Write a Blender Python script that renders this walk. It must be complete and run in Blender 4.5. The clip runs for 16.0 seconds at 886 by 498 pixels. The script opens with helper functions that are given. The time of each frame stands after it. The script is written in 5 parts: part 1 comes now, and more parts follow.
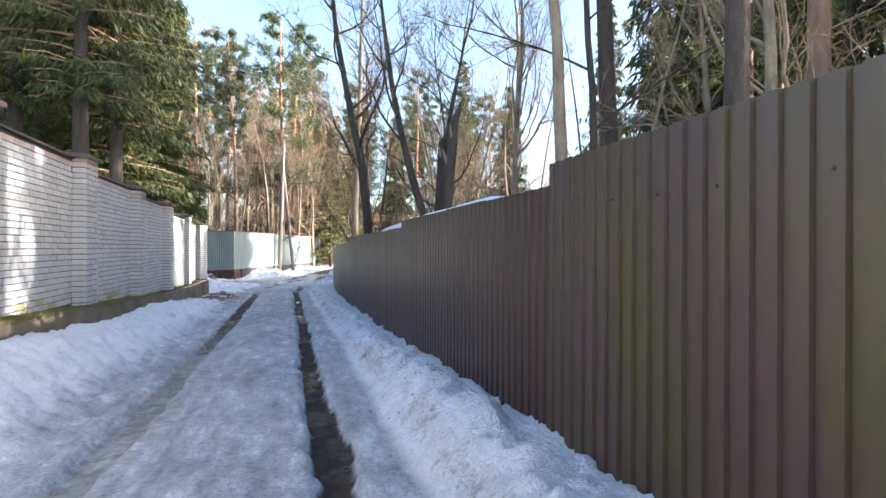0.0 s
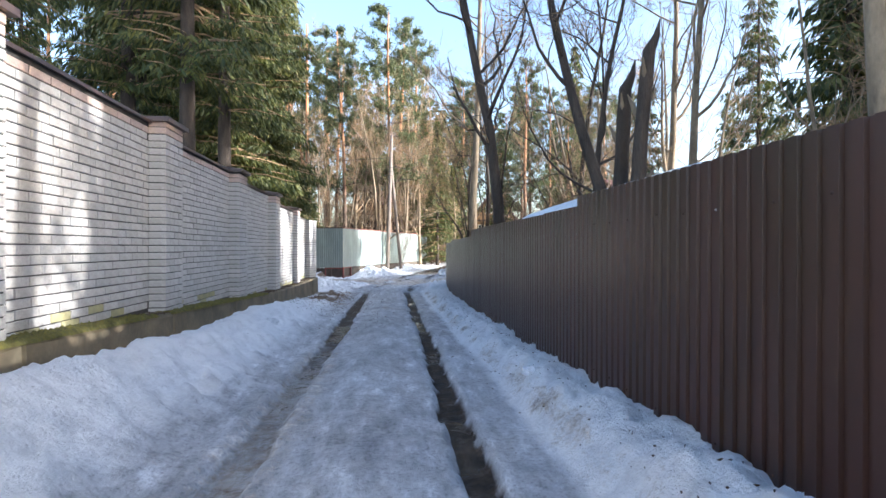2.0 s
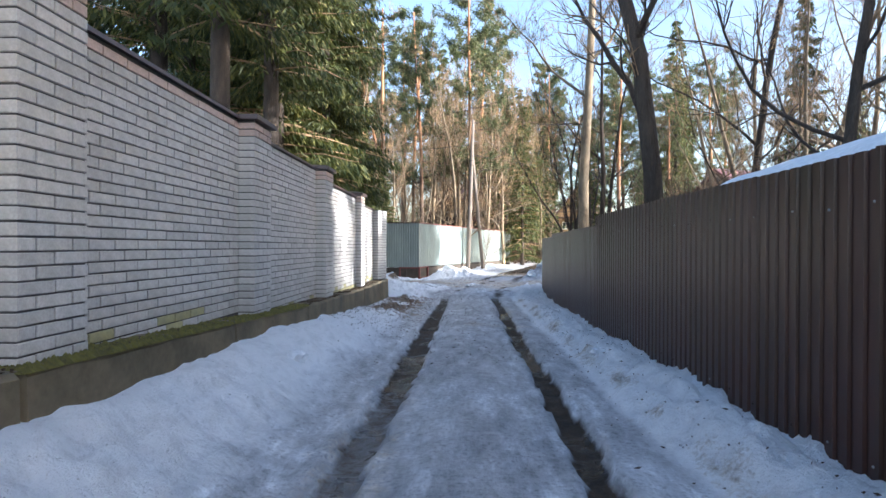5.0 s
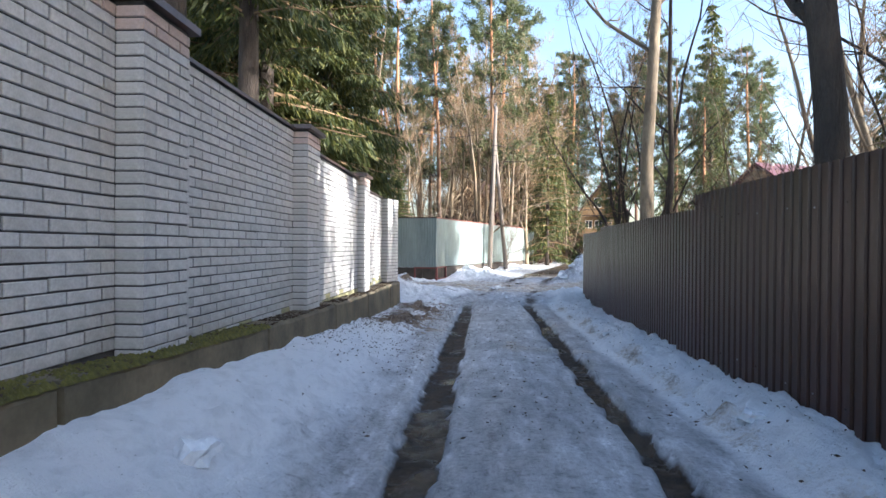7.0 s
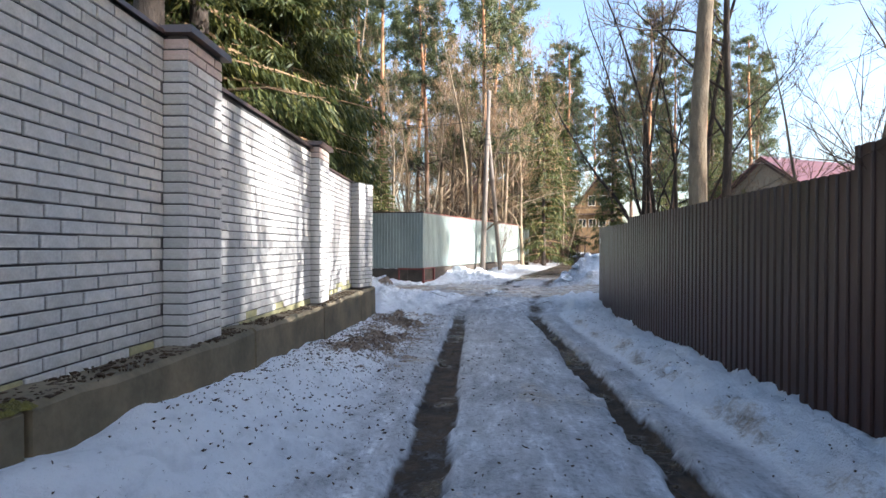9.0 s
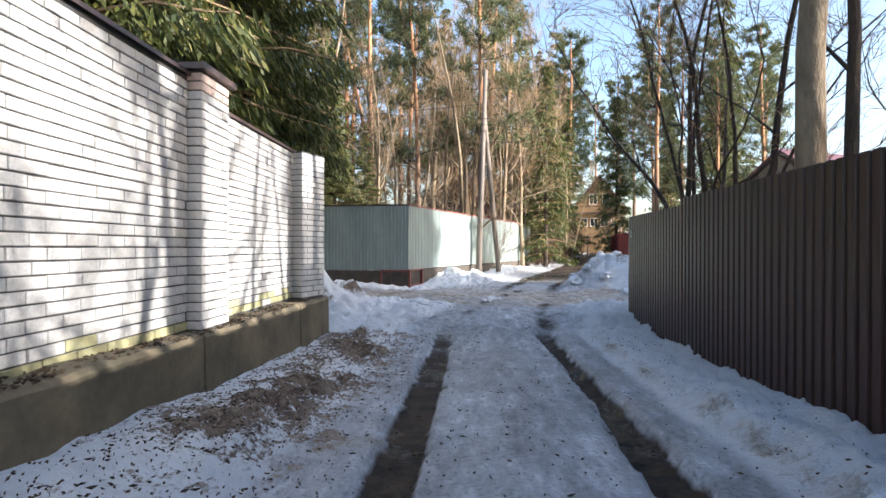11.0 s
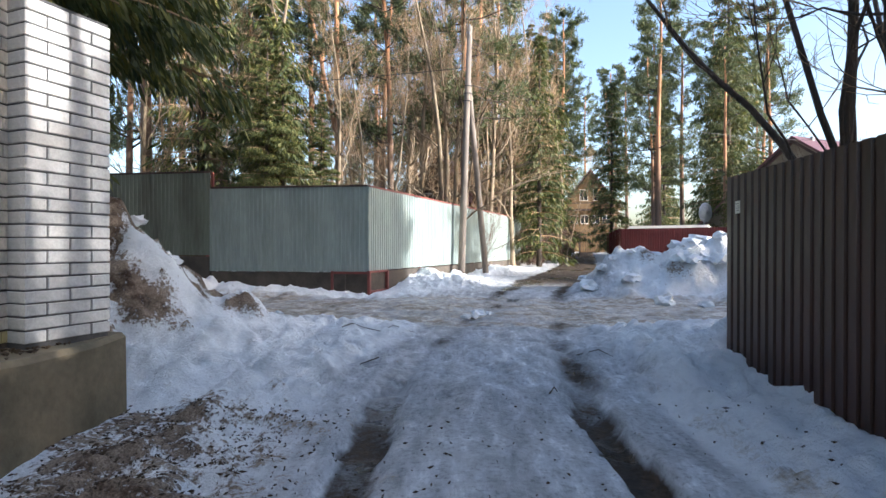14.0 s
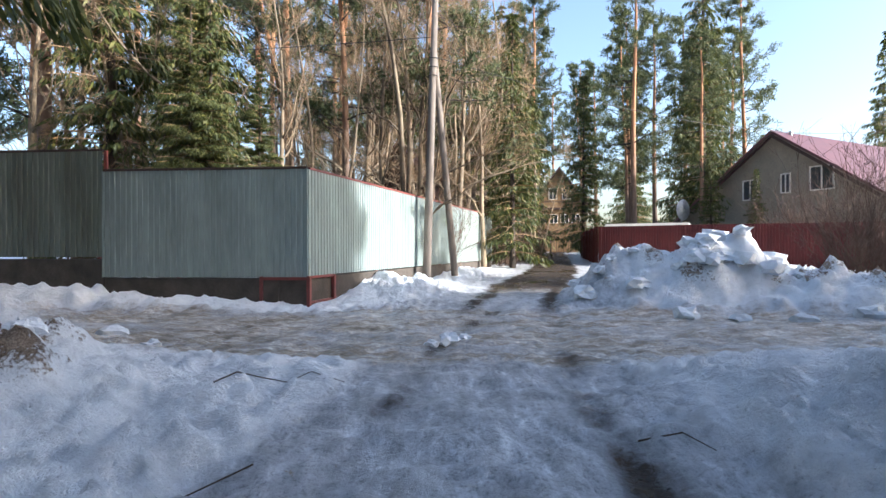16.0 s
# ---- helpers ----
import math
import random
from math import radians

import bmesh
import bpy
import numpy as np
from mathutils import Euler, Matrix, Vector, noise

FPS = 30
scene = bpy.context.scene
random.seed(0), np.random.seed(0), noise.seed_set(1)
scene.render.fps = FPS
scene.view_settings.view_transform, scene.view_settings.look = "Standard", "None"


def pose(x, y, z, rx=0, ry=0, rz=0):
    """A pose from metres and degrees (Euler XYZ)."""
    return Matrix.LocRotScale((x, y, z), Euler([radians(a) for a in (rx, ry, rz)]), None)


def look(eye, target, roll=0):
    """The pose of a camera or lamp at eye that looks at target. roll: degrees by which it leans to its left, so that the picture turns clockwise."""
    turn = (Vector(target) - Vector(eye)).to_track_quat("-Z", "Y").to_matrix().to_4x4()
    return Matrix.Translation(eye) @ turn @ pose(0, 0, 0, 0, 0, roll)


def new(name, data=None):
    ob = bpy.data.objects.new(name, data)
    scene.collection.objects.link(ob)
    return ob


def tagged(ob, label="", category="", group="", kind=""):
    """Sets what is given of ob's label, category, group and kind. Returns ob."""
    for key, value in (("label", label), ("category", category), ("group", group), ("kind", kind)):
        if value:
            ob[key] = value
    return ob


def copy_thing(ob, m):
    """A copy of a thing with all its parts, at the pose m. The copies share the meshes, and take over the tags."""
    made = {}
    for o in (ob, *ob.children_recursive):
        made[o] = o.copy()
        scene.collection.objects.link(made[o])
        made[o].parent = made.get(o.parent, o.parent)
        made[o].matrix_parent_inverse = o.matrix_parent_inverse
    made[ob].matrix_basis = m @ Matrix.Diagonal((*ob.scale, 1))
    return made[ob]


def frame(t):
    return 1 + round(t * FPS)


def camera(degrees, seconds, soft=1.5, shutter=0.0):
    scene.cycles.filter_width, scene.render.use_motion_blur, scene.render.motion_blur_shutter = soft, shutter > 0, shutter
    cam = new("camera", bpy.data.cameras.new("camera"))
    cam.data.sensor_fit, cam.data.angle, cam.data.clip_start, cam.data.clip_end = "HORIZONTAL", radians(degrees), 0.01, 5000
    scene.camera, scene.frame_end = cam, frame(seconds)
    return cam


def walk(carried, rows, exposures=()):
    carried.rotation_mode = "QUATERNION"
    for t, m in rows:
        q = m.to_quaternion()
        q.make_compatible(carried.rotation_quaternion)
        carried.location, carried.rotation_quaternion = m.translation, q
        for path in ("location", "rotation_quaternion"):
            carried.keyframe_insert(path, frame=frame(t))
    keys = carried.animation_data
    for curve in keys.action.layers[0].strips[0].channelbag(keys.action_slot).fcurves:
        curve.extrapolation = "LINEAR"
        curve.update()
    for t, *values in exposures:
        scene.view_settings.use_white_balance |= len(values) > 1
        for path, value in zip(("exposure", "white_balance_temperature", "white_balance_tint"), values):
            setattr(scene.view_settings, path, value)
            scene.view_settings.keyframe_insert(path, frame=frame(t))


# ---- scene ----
cam = camera(79.7, 16.0)
METRES, EYE, TILT, LEAN, TURN = 20.8, 1.30, -0.7, 0.0, -16.2
ROWS = [
    (0.0, 0.0, 0.0, 0.0, -0.0, 0.6, -0.08),
    (0.5, -0.0102, 0.0282, -0.0006, 1.61, 0.61, -0.17),
    (1.0, -0.0211, 0.0561, -0.0009, 3.15, 0.56, -0.1),
    (1.5, -0.0328, 0.0845, -0.0023, 8.25, 0.57, -0.2),
    (2.0, -0.0452, 0.111, -0.004, 10.76, 0.51, -0.17),
    (2.5, -0.0589, 0.1353, -0.0032, 15.41, 0.55, -0.33),
    (3.0, -0.0663, 0.1601, -0.0039, 16.61, 0.54, -0.19),
    (3.5, -0.0753, 0.1872, -0.0044, 17.76, 0.48, -0.23),
    (4.0, -0.0832, 0.2145, -0.0054, 18.19, 0.44, -0.25),
    (6.5, -0.1386, 0.3578, -0.0089, 20.58, 0.37, -0.6),
    (7.0, -0.151, 0.387, -0.0096, 20.83, 0.36, -0.61),
    (7.5, -0.1645, 0.4156, -0.0096, 21.15, 0.37, -0.6),
    (8.0, -0.1745, 0.4446, -0.0106, 20.66, 0.4, -0.54),
    (8.5, -0.1845, 0.4742, -0.0108, 20.62, 0.41, -0.56),
    (9.0, -0.1911, 0.5036, -0.0118, 19.75, 0.4, -0.46),
    (11.5, -0.2308, 0.6684, -0.0154, 19.54, 0.56, -0.32),
    (12.0, -0.2377, 0.7007, -0.0159, 19.57, 0.52, -0.29),
    (12.5, -0.2462, 0.7316, -0.0168, 19.8, 0.59, -0.21),
    (13.0, -0.2546, 0.7646, -0.0182, 19.23, 0.52, -0.24),
    (13.5, -0.2647, 0.7953, -0.0185, 19.22, 0.55, -0.23),
    (14.0, -0.2732, 0.8266, -0.0188, 17.94, 0.53, -0.29),
    (14.5, -0.2819, 0.8579, -0.019, 17.15, 0.59, -0.16),
    (15.0, -0.2897, 0.889, -0.0202, 15.56, 0.59, -0.13),
    (15.5, -0.2969, 0.9182, -0.0188, 15.36, 0.64, -0.04),
    (16.0, -0.3064, 0.9484, -0.0194, 14.31, 0.62, -0.05),
]
walk(cam, [(t, pose(0, 0, EYE, TILT, LEAN, TURN) @ pose(METRES * x, METRES * y, METRES * z, 90 + pitch, roll, yaw)) for t, x, y, z, yaw, pitch, roll in ROWS],
     [(0.0, 2.2, 5800, 13), (3.5, 2.02, 5800, 12), (7.0, 2.02, 5800, 12), (9.0, 1.92, 5900, 13), (12.5, 1.78, 6100, 13), (14.0, 1.74, 5850, 12), (16.0, 1.66, 5750, 12)])

# ---- light ----
SUN_ELEV, SUN_AZ = 15.5, -20.0   # degrees; azimuth from +x towards +y
sun_dir = Vector((math.cos(radians(SUN_ELEV)) * math.cos(radians(SUN_AZ)), math.cos(radians(SUN_ELEV)) * math.sin(radians(SUN_AZ)), math.sin(radians(SUN_ELEV))))
world = bpy.data.worlds.new("sky")
scene.world = world
world.use_nodes = True
wn = world.node_tree.nodes
sky = wn.new("ShaderNodeTexSky")
sky.sky_type, sky.sun_disc = "NISHITA", False
sky.sun_elevation, sky.sun_rotation = radians(SUN_ELEV), radians(90 - SUN_AZ)
sky.air_density, sky.dust_density, sky.ozone_density = 1.0, 3.0, 1.0
wn["Background"].inputs[1].default_value = 0.15
world.node_tree.links.new(sky.outputs[0], wn["Background"].inputs[0])
sun = new("sun", bpy.data.lights.new("sun", "SUN"))
sun.data.energy, sun.data.angle, sun.data.color = 4.6, radians(0.6), (1.0, 0.93, 0.82)
sun.matrix_world = look(sun_dir * 100, (0, 0, 0))

# ---- materials ----


def material(name, rough=0.8, metal=0.0):
    m = bpy.data.materials.new(name)
    m.use_nodes = True
    b = m.node_tree.nodes["Principled BSDF"]
    b.inputs["Roughness"].default_value, b.inputs["Metallic"].default_value = rough, metal
    return m, m.node_tree.nodes, m.node_tree.links, b


def add(nodes, kind, **values):
    n = nodes.new(kind)
    for k, v in values.items():
        n.inputs[k].default_value = v
    return n


def ramp(nodes, links, source, stops):
    r = nodes.new("ShaderNodeValToRGB")
    e = r.color_ramp.elements
    while len(e) < len(stops):
        e.new(0.5)
    for el, (p, c) in zip(e, stops):
        el.position, el.color = p, (*c, 1) if len(c) == 3 else c
    links.new(source, r.inputs[0])
    return r.outputs[0]


def mixed(nodes, links, fac, a, b, blend="MIX"):
    m = nodes.new("ShaderNodeMix")
    m.data_type, m.blend_type = "RGBA", blend
    for sock, v in ((m.inputs[0], fac), (m.inputs[6], a), (m.inputs[7], b)):
        if isinstance(v, (int, float)):
            sock.default_value = v
        elif isinstance(v, tuple):
            sock.default_value = (*v, 1)
        else:
            links.new(v, sock)
    return m.outputs[2]


def noisy(nodes, links, scale, detail=4.0, rough=0.6, space="Object", stretch=None):
    tc = nodes.new("ShaderNodeTexCoord")
    out = tc.outputs[space]
    if stretch:
        mp = nodes.new("ShaderNodeMapping")
        mp.inputs["Scale"].default_value = stretch
        links.new(out, mp.inputs[0])
        out = mp.outputs[0]
    n = add(nodes, "ShaderNodeTexNoise", Scale=scale, Detail=detail, Roughness=rough)
    links.new(out, n.inputs["Vector"])
    return n.outputs[0]


def bumped(nodes, links, b, height, strength, distance=0.02):
    bp = add(nodes, "ShaderNodeBump", Strength=strength, Distance=distance)
    links.new(height, bp.inputs["Height"])
    links.new(bp.outputs[0], b.inputs["Normal"])


def plain(name, c0, c1, rough=0.8, scale=6.0, bump=0.3, dist=0.01, metal=0.0, stretch=None, vary=0.0, fine=40.0):
    """Two-tone weathered surface with coarse stains, fine grain and relief."""
    m, n, l, b = material(name, rough, metal)
    a = noisy(n, l, scale, stretch=stretch)
    f = noisy(n, l, scale * fine / 6.0, 3.0, stretch=stretch)
    col = mixed(n, l, ramp(n, l, a, [(0.3, (0, 0, 0)), (0.7, (1, 1, 1))]), c0, c1)
    col = mixed(n, l, 0.35, col, ramp(n, l, f, [(0.25, (0.45, 0.45, 0.45)), (0.75, (1.25, 1.25, 1.25))]), "MULTIPLY")
    if vary:
        oi = n.new("ShaderNodeObjectInfo")
        col = mixed(n, l, vary, col, ramp(n, l, oi.outputs["Random"], [(0.0, (0.55, 0.53, 0.5)), (0.5, (1, 1, 1)), (1.0, (1.2, 1.2, 1.22))]), "MULTIPLY")
    l.new(col, b.inputs["Base Color"])
    bumped(n, l, b, f, bump, dist)
    return m


WHITE_BRICK = plain("white_silicate_brick", (0.53, 0.52, 0.50), (0.42, 0.405, 0.38), 0.85, 9.0, 0.35, 0.004, vary=0.28)
PINK_BRICK = plain("pinkish_brick", (0.52, 0.40, 0.34), (0.44, 0.35, 0.31), 0.85, 9.0, 0.35, 0.004, vary=0.3)
ALGAE_BRICK = plain("algae_stained_brick", (0.44, 0.40, 0.20), (0.33, 0.32, 0.19), 0.9, 7.0, 0.4, 0.004, vary=0.3)
MORTAR = plain("grey_mortar", (0.085, 0.082, 0.08), (0.055, 0.055, 0.055), 0.95, 12.0, 0.6, 0.004)
CONCRETE = plain("weathered_concrete", (0.20, 0.155, 0.095), (0.085, 0.074, 0.046), 0.92, 2.2, 0.5, 0.01, fine=60.0)
PLINTH = plain("damp_dark_concrete", (0.095, 0.078, 0.062), (0.045, 0.038, 0.030), 0.9, 2.6, 0.7, 0.015, fine=50.0)
COPING = plain("brown_painted_metal", (0.07, 0.045, 0.04), (0.11, 0.075, 0.065), 0.38, 5.0, 0.1, 0.002, metal=0.2)
MOSS = plain("moss", (0.20, 0.180, 0.028), (0.085, 0.078, 0.022), 0.95, 20.0, 1.0, 0.02)
BROWN_SHEET = plain("dark_brown_coated_steel", (0.066, 0.030, 0.025), (0.044, 0.027, 0.015), 0.36, 1.3, 0.12, 0.003, metal=0.0, stretch=(1, 1, 0.18), vary=0.3)
# nearest sheets: green algae, plus the brightness of grazing light put into the colour
SHEEN_SHEET = plain("brown_steel_with_painted_sheen_and_algae", (0.066, 0.036, 0.037), (0.066, 0.053, 0.016), 0.42, 2.6, 0.2, 0.003, stretch=(1, 1, 0.3), vary=0.25)
GREEN_SHEET = plain("pale_green_coated_steel", (0.30, 0.36, 0.34), (0.22, 0.265, 0.25), 0.45, 2.2, 0.12, 0.003, stretch=(1, 1, 0.16), vary=0.15)
GREEN_SHEET.node_tree.nodes["Principled BSDF"].inputs["Specular IOR Level"].default_value = 0.4
BROWN_SHEET.node_tree.nodes["Principled BSDF"].inputs["Specular IOR Level"].default_value = 0.42
OLIVE_SHEET = plain("dirty_olive_coated_steel", (0.165, 0.19, 0.155), (0.085, 0.095, 0.07), 0.55, 2.2, 0.12, 0.003, stretch=(1, 1, 0.16), vary=0.15)
RED_PAINT = plain("red_painted_steel", (0.21, 0.045, 0.036), (0.13, 0.035, 0.028), 0.5, 4.0, 0.2, 0.003)
RED_BOARD = plain("dark_red_boards", (0.12, 0.015, 0.013), (0.075, 0.011, 0.010), 0.75, 4.0, 0.3, 0.005, stretch=(1, 1, 0.2), vary=0.3)
DARK_WOOD = plain("dark_brown_timber", (0.06, 0.032, 0.022), (0.035, 0.022, 0.017), 0.8, 3.0, 0.4, 0.01, stretch=(1, 1, 0.2))
POLE_WOOD = plain("grey_weathered_pole", (0.23, 0.19, 0.155), (0.13, 0.11, 0.095), 0.9, 4.0, 0.6, 0.01, stretch=(1, 1, 0.15))
# beige darkened throughout: the backlit wall's shade is put into the colour
STUCCO = plain("shaded_beige_stucco", (0.27, 0.23, 0.17), (0.21, 0.18, 0.135), 0.9, 1.2, 0.3, 0.01)
ROOF_RED = plain("dull_red_metal_roof", (0.13, 0.050, 0.054), (0.10, 0.040, 0.045), 0.5, 1.5, 0.2, 0.01)
THATCH = plain("yellowed_shingle_roof", (0.30, 0.22, 0.10), (0.20, 0.14, 0.07), 0.85, 3.0, 0.5, 0.02)
GALV = plain("galvanised_grey", (0.35, 0.36, 0.37), (0.25, 0.26, 0.27), 0.45, 5.0, 0.1, 0.002, metal=0.6)
BLACK = plain("black_rubber_cable", (0.02, 0.02, 0.02), (0.03, 0.03, 0.03), 0.6)
PALE = plain("pale_cream_paint", (0.72, 0.69, 0.6), (0.62, 0.58, 0.5), 0.7, 6.0)
YELLOW_WOOD = plain("yellow_ochre_boards", (0.22, 0.135, 0.06), (0.15, 0.095, 0.045), 0.75, 3.0)
LITTER = plain("dead_leaves_and_twigs", (0.05, 0.033, 0.02), (0.085, 0.055, 0.03), 0.95, 30.0)
SHRUB = plain("dark_shrub_stems", (0.115, 0.068, 0.045), (0.060, 0.036, 0.026), 0.9, 6.0, vary=0.4)
# twigs lightened and yellowed: low golden sunlight put into their colour
TWIG = plain("bare_twigs_with_sun_gold", (0.33, 0.22, 0.115), (0.18, 0.115, 0.068), 0.9, 6.0, vary=0.4)
BARK_GREY = plain("grey_brown_bark", (0.080, 0.060, 0.045), (0.034, 0.026, 0.020), 0.95, 7.0, 1.0, 0.03, stretch=(1, 1, 0.22), vary=0.25)
# pale bark, warmed in colour to stand in for golden sun on the trunks
BARK_PALE = plain("pale_bark_with_sun_gold", (0.30, 0.235, 0.155), (0.13, 0.098, 0.066), 0.9, 6.0, 0.8, 0.02, stretch=(1, 1, 0.35), vary=0.2)


def pine_bark():
    m, n, l, b = material("pine_bark", 0.9)
    a = noisy(n, l, 8.0, stretch=(1, 1, 0.3))
    tc = n.new("ShaderNodeTexCoord")
    sep = n.new("ShaderNodeSeparateXYZ")
    l.new(tc.outputs["Object"], sep.inputs[0])
    mr = add(n, "ShaderNodeMapRange")
    mr.inputs["From Min"].default_value, mr.inputs["From Max"].default_value = 4.0, 10.0
    l.new(sep.outputs[2], mr.inputs[0])
    low = mixed(n, l, a, (0.09, 0.065, 0.05), (0.19, 0.13, 0.095))
    top = mixed(n, l, a, (0.32, 0.15, 0.07), (0.44, 0.23, 0.12))
    l.new(mixed(n, l, mr.outputs[0], low, top), b.inputs["Base Color"])
    bumped(n, l, b, a, 0.9, 0.03)
    return m


PINE_BARK = pine_bark()


def foliage(name, c0, c1, c2):
    m, n, l, b = material(name, 0.6)
    g = n.new("ShaderNodeNewGeometry")
    oi = n.new("ShaderNodeObjectInfo")
    col = ramp(n, l, g.outputs["Random Per Island"], [(0.0, c0), (0.6, c1), (1.0, c2)])
    col = mixed(n, l, 0.5, col, ramp(n, l, oi.outputs["Random"], [(0.0, (0.7, 0.75, 0.7)), (1.0, (1.25, 1.2, 1.1))]), "MULTIPLY")
    l.new(col, b.inputs["Base Color"])
    t = n.new("ShaderNodeBsdfTranslucent")
    l.new(col, t.inputs[0])
    s = add(n, "ShaderNodeMixShader", Fac=0.3)
    l.new(b.outputs[0], s.inputs[1])
    l.new(t.outputs[0], s.inputs[2])
    l.new(s.outputs[0], n["Material Output"].inputs[0])
    return m


SPRUCE_LEAF = foliage("spruce_needles", (0.030, 0.046, 0.012), (0.065, 0.080, 0.017), (0.145, 0.138, 0.030))
PINE_LEAF = foliage("pine_needles", (0.045, 0.065, 0.024), (0.085, 0.105, 0.038), (0.14, 0.15, 0.06))


def ground_material():
    m, n, l, b = material("snow_ice_and_mud", 0.7)
    big = noisy(n, l, 0.9, 5.0, 0.6)
    mid = noisy(n, l, 6.0, 6.0, 0.65)
    fine = noisy(n, l, 30.0, 6.0, 0.7)
    grit = noisy(n, l, 95.0, 3.0, 0.6)

    def layer(name):
        at = n.new("ShaderNodeAttribute")
        at.attribute_name = name
        return at.outputs["Fac"]

    def maths(kind, a, b):
        q = n.new("ShaderNodeMath")
        q.operation = kind
        for sock, v in zip(q.inputs, (a, b)):
            if isinstance(v, (int, float)):
                sock.default_value = v
            else:
                l.new(v, sock)
        return q.outputs[0]

    def broken(share, grain, amount, lo, hi):
        """A share whose edge is broken up by a grain."""
        v = maths("ADD", share, maths("MULTIPLY", maths("SUBTRACT", grain, 0.5), amount))
        r = n.new("ShaderNodeMapRange")
        r.inputs["From Min"].default_value, r.inputs["From Max"].default_value = lo, hi
        l.new(v, r.inputs[0])
        return r.outputs[0]
    crumbs = maths("ADD", maths("MULTIPLY", mid, 0.5), maths("MULTIPLY", fine, 0.5))
    ice, mud, dirt, slush = layer("ice"), layer("mud"), layer("dirt"), layer("slush")
    ice_f = broken(ice, mid, 1.4, 0.2, 0.8)
    mud_f = broken(mud, crumbs, 1.5, 0.22, 0.80)
    dirt_f = broken(dirt, crumbs, 3.2, 0.40, 0.64)
    slush_f = broken(slush, crumbs, 2.0, 0.3, 0.7)
    along = noisy(n, l, 7.0, 7.0, 0.7, stretch=(1.0, 0.30, 1.0))
    cross_streak = noisy(n, l, 7.0, 8.0, 0.75, stretch=(0.35, 1.0, 1.0))
    snow = mixed(n, l, ramp(n, l, mid, [(0.34, (0, 0, 0)), (0.52, (1, 1, 1))]), (0.80, 0.81, 0.82), (0.93, 0.94, 0.95))
    snow = mixed(n, l, 0.75, snow, ramp(n, l, fine, [(0.30, (0.30, 0.29, 0.28)), (0.355, (1, 1, 1))]), "MULTIPLY")
    icec = ramp(n, l, along, [(0.32, (0.24, 0.245, 0.255)), (0.44, (0.37, 0.38, 0.395)), (0.55, (0.48, 0.49, 0.51)), (0.68, (0.74, 0.75, 0.76))])
    icec = mixed(n, l, 0.6, icec, ramp(n, l, big, [(0.35, (0.66, 0.66, 0.67)), (0.62, (1.22, 1.22, 1.22))]), "MULTIPLY")
    icec = mixed(n, l, 0.5, icec, ramp(n, l, mid, [(0.36, (0.6, 0.6, 0.6)), (0.6, (1.2, 1.2, 1.2))]), "MULTIPLY")
    icec = mixed(n, l, 0.75, icec, ramp(n, l, fine, [(0.34, (0.45, 0.44, 0.43)), (0.46, (1.0, 1.0, 1.0)), (0.66, (1.25, 1.25, 1.25))]), "MULTIPLY")
    slushc = ramp(n, l, cross_streak, [(0.38, (0.20, 0.16, 0.115)), (0.5, (0.40, 0.34, 0.265)), (0.62, (0.76, 0.73, 0.68))])
    slushc = mixed(n, l, 0.6, slushc, ramp(n, l, fine, [(0.36, (0.5, 0.47, 0.43)), (0.6, (1.3, 1.3, 1.3))]), "MULTIPLY")
    mudc = mixed(n, l, ramp(n, l, mid, [(0.38, (0, 0, 0)), (0.62, (1, 1, 1))]), (0.020, 0.014, 0.010), (0.070, 0.046, 0.027))
    mudc = mixed(n, l, 0.6, mudc, ramp(n, l, fine, [(0.38, (0.5, 0.47, 0.45)), (0.64, (1.6, 1.6, 1.6))]), "MULTIPLY")
    dirtc = mixed(n, l, ramp(n, l, mid, [(0.40, (0, 0, 0)), (0.62, (1, 1, 1))]), (0.085, 0.052, 0.032), (0.33, 0.26, 0.195))
    dirtc = mixed(n, l, 0.7, dirtc, ramp(n, l, grit, [(0.36, (0.4, 0.37, 0.35)), (0.62, (1.5, 1.5, 1.5))]), "MULTIPLY")
    col = mixed(n, l, ice_f, snow, icec)
    col = mixed(n, l, slush_f, col, slushc)
    col = mixed(n, l, dirt_f, col, dirtc)
    col = mixed(n, l, mud_f, col, mudc)
    l.new(col, b.inputs["Base Color"])
    r1 = mixed(n, l, ice_f, (0.75, 0.75, 0.75), ramp(n, l, mid, [(0.3, (0.30, 0.30, 0.30)), (0.7, (0.6, 0.6, 0.6))]))
    r2 = mixed(n, l, mud_f, r1, ramp(n, l, big, [(0.44, (0.10, 0.10, 0.10)), (0.50, (0.75, 0.75, 0.75))]))
    r3 = mixed(n, l, dirt_f, r2, (0.9, 0.9, 0.9))
    l.new(r3, b.inputs["Roughness"])
    h = maths("ADD", maths("ADD", mid, fine), maths("MULTIPLY", grit, 0.35))
    bp = add(n, "ShaderNodeBump", Distance=0.06)
    l.new(h, bp.inputs["Height"])
    l.new(maths("SUBTRACT", 0.85, maths("MULTIPLY", ice_f, 0.25)), bp.inputs["Strength"])
    l.new(bp.outputs[0], b.inputs["Normal"])
    return m


GROUND = ground_material()
GROUND.node_tree.nodes["Principled BSDF"].inputs["Specular IOR Level"].default_value = 0.36
SNOW = plain("old_snow", (0.80, 0.82, 0.84), (0.70, 0.72, 0.74), 0.75, 3.0, 0.7, 0.02)
m_, n_, l_, b_ = material("window_glass", 0.05)
b_.inputs["Base Color"].default_value = (0.03, 0.04, 0.05, 1)
GLASS = m_

# ---- mesh helpers ----


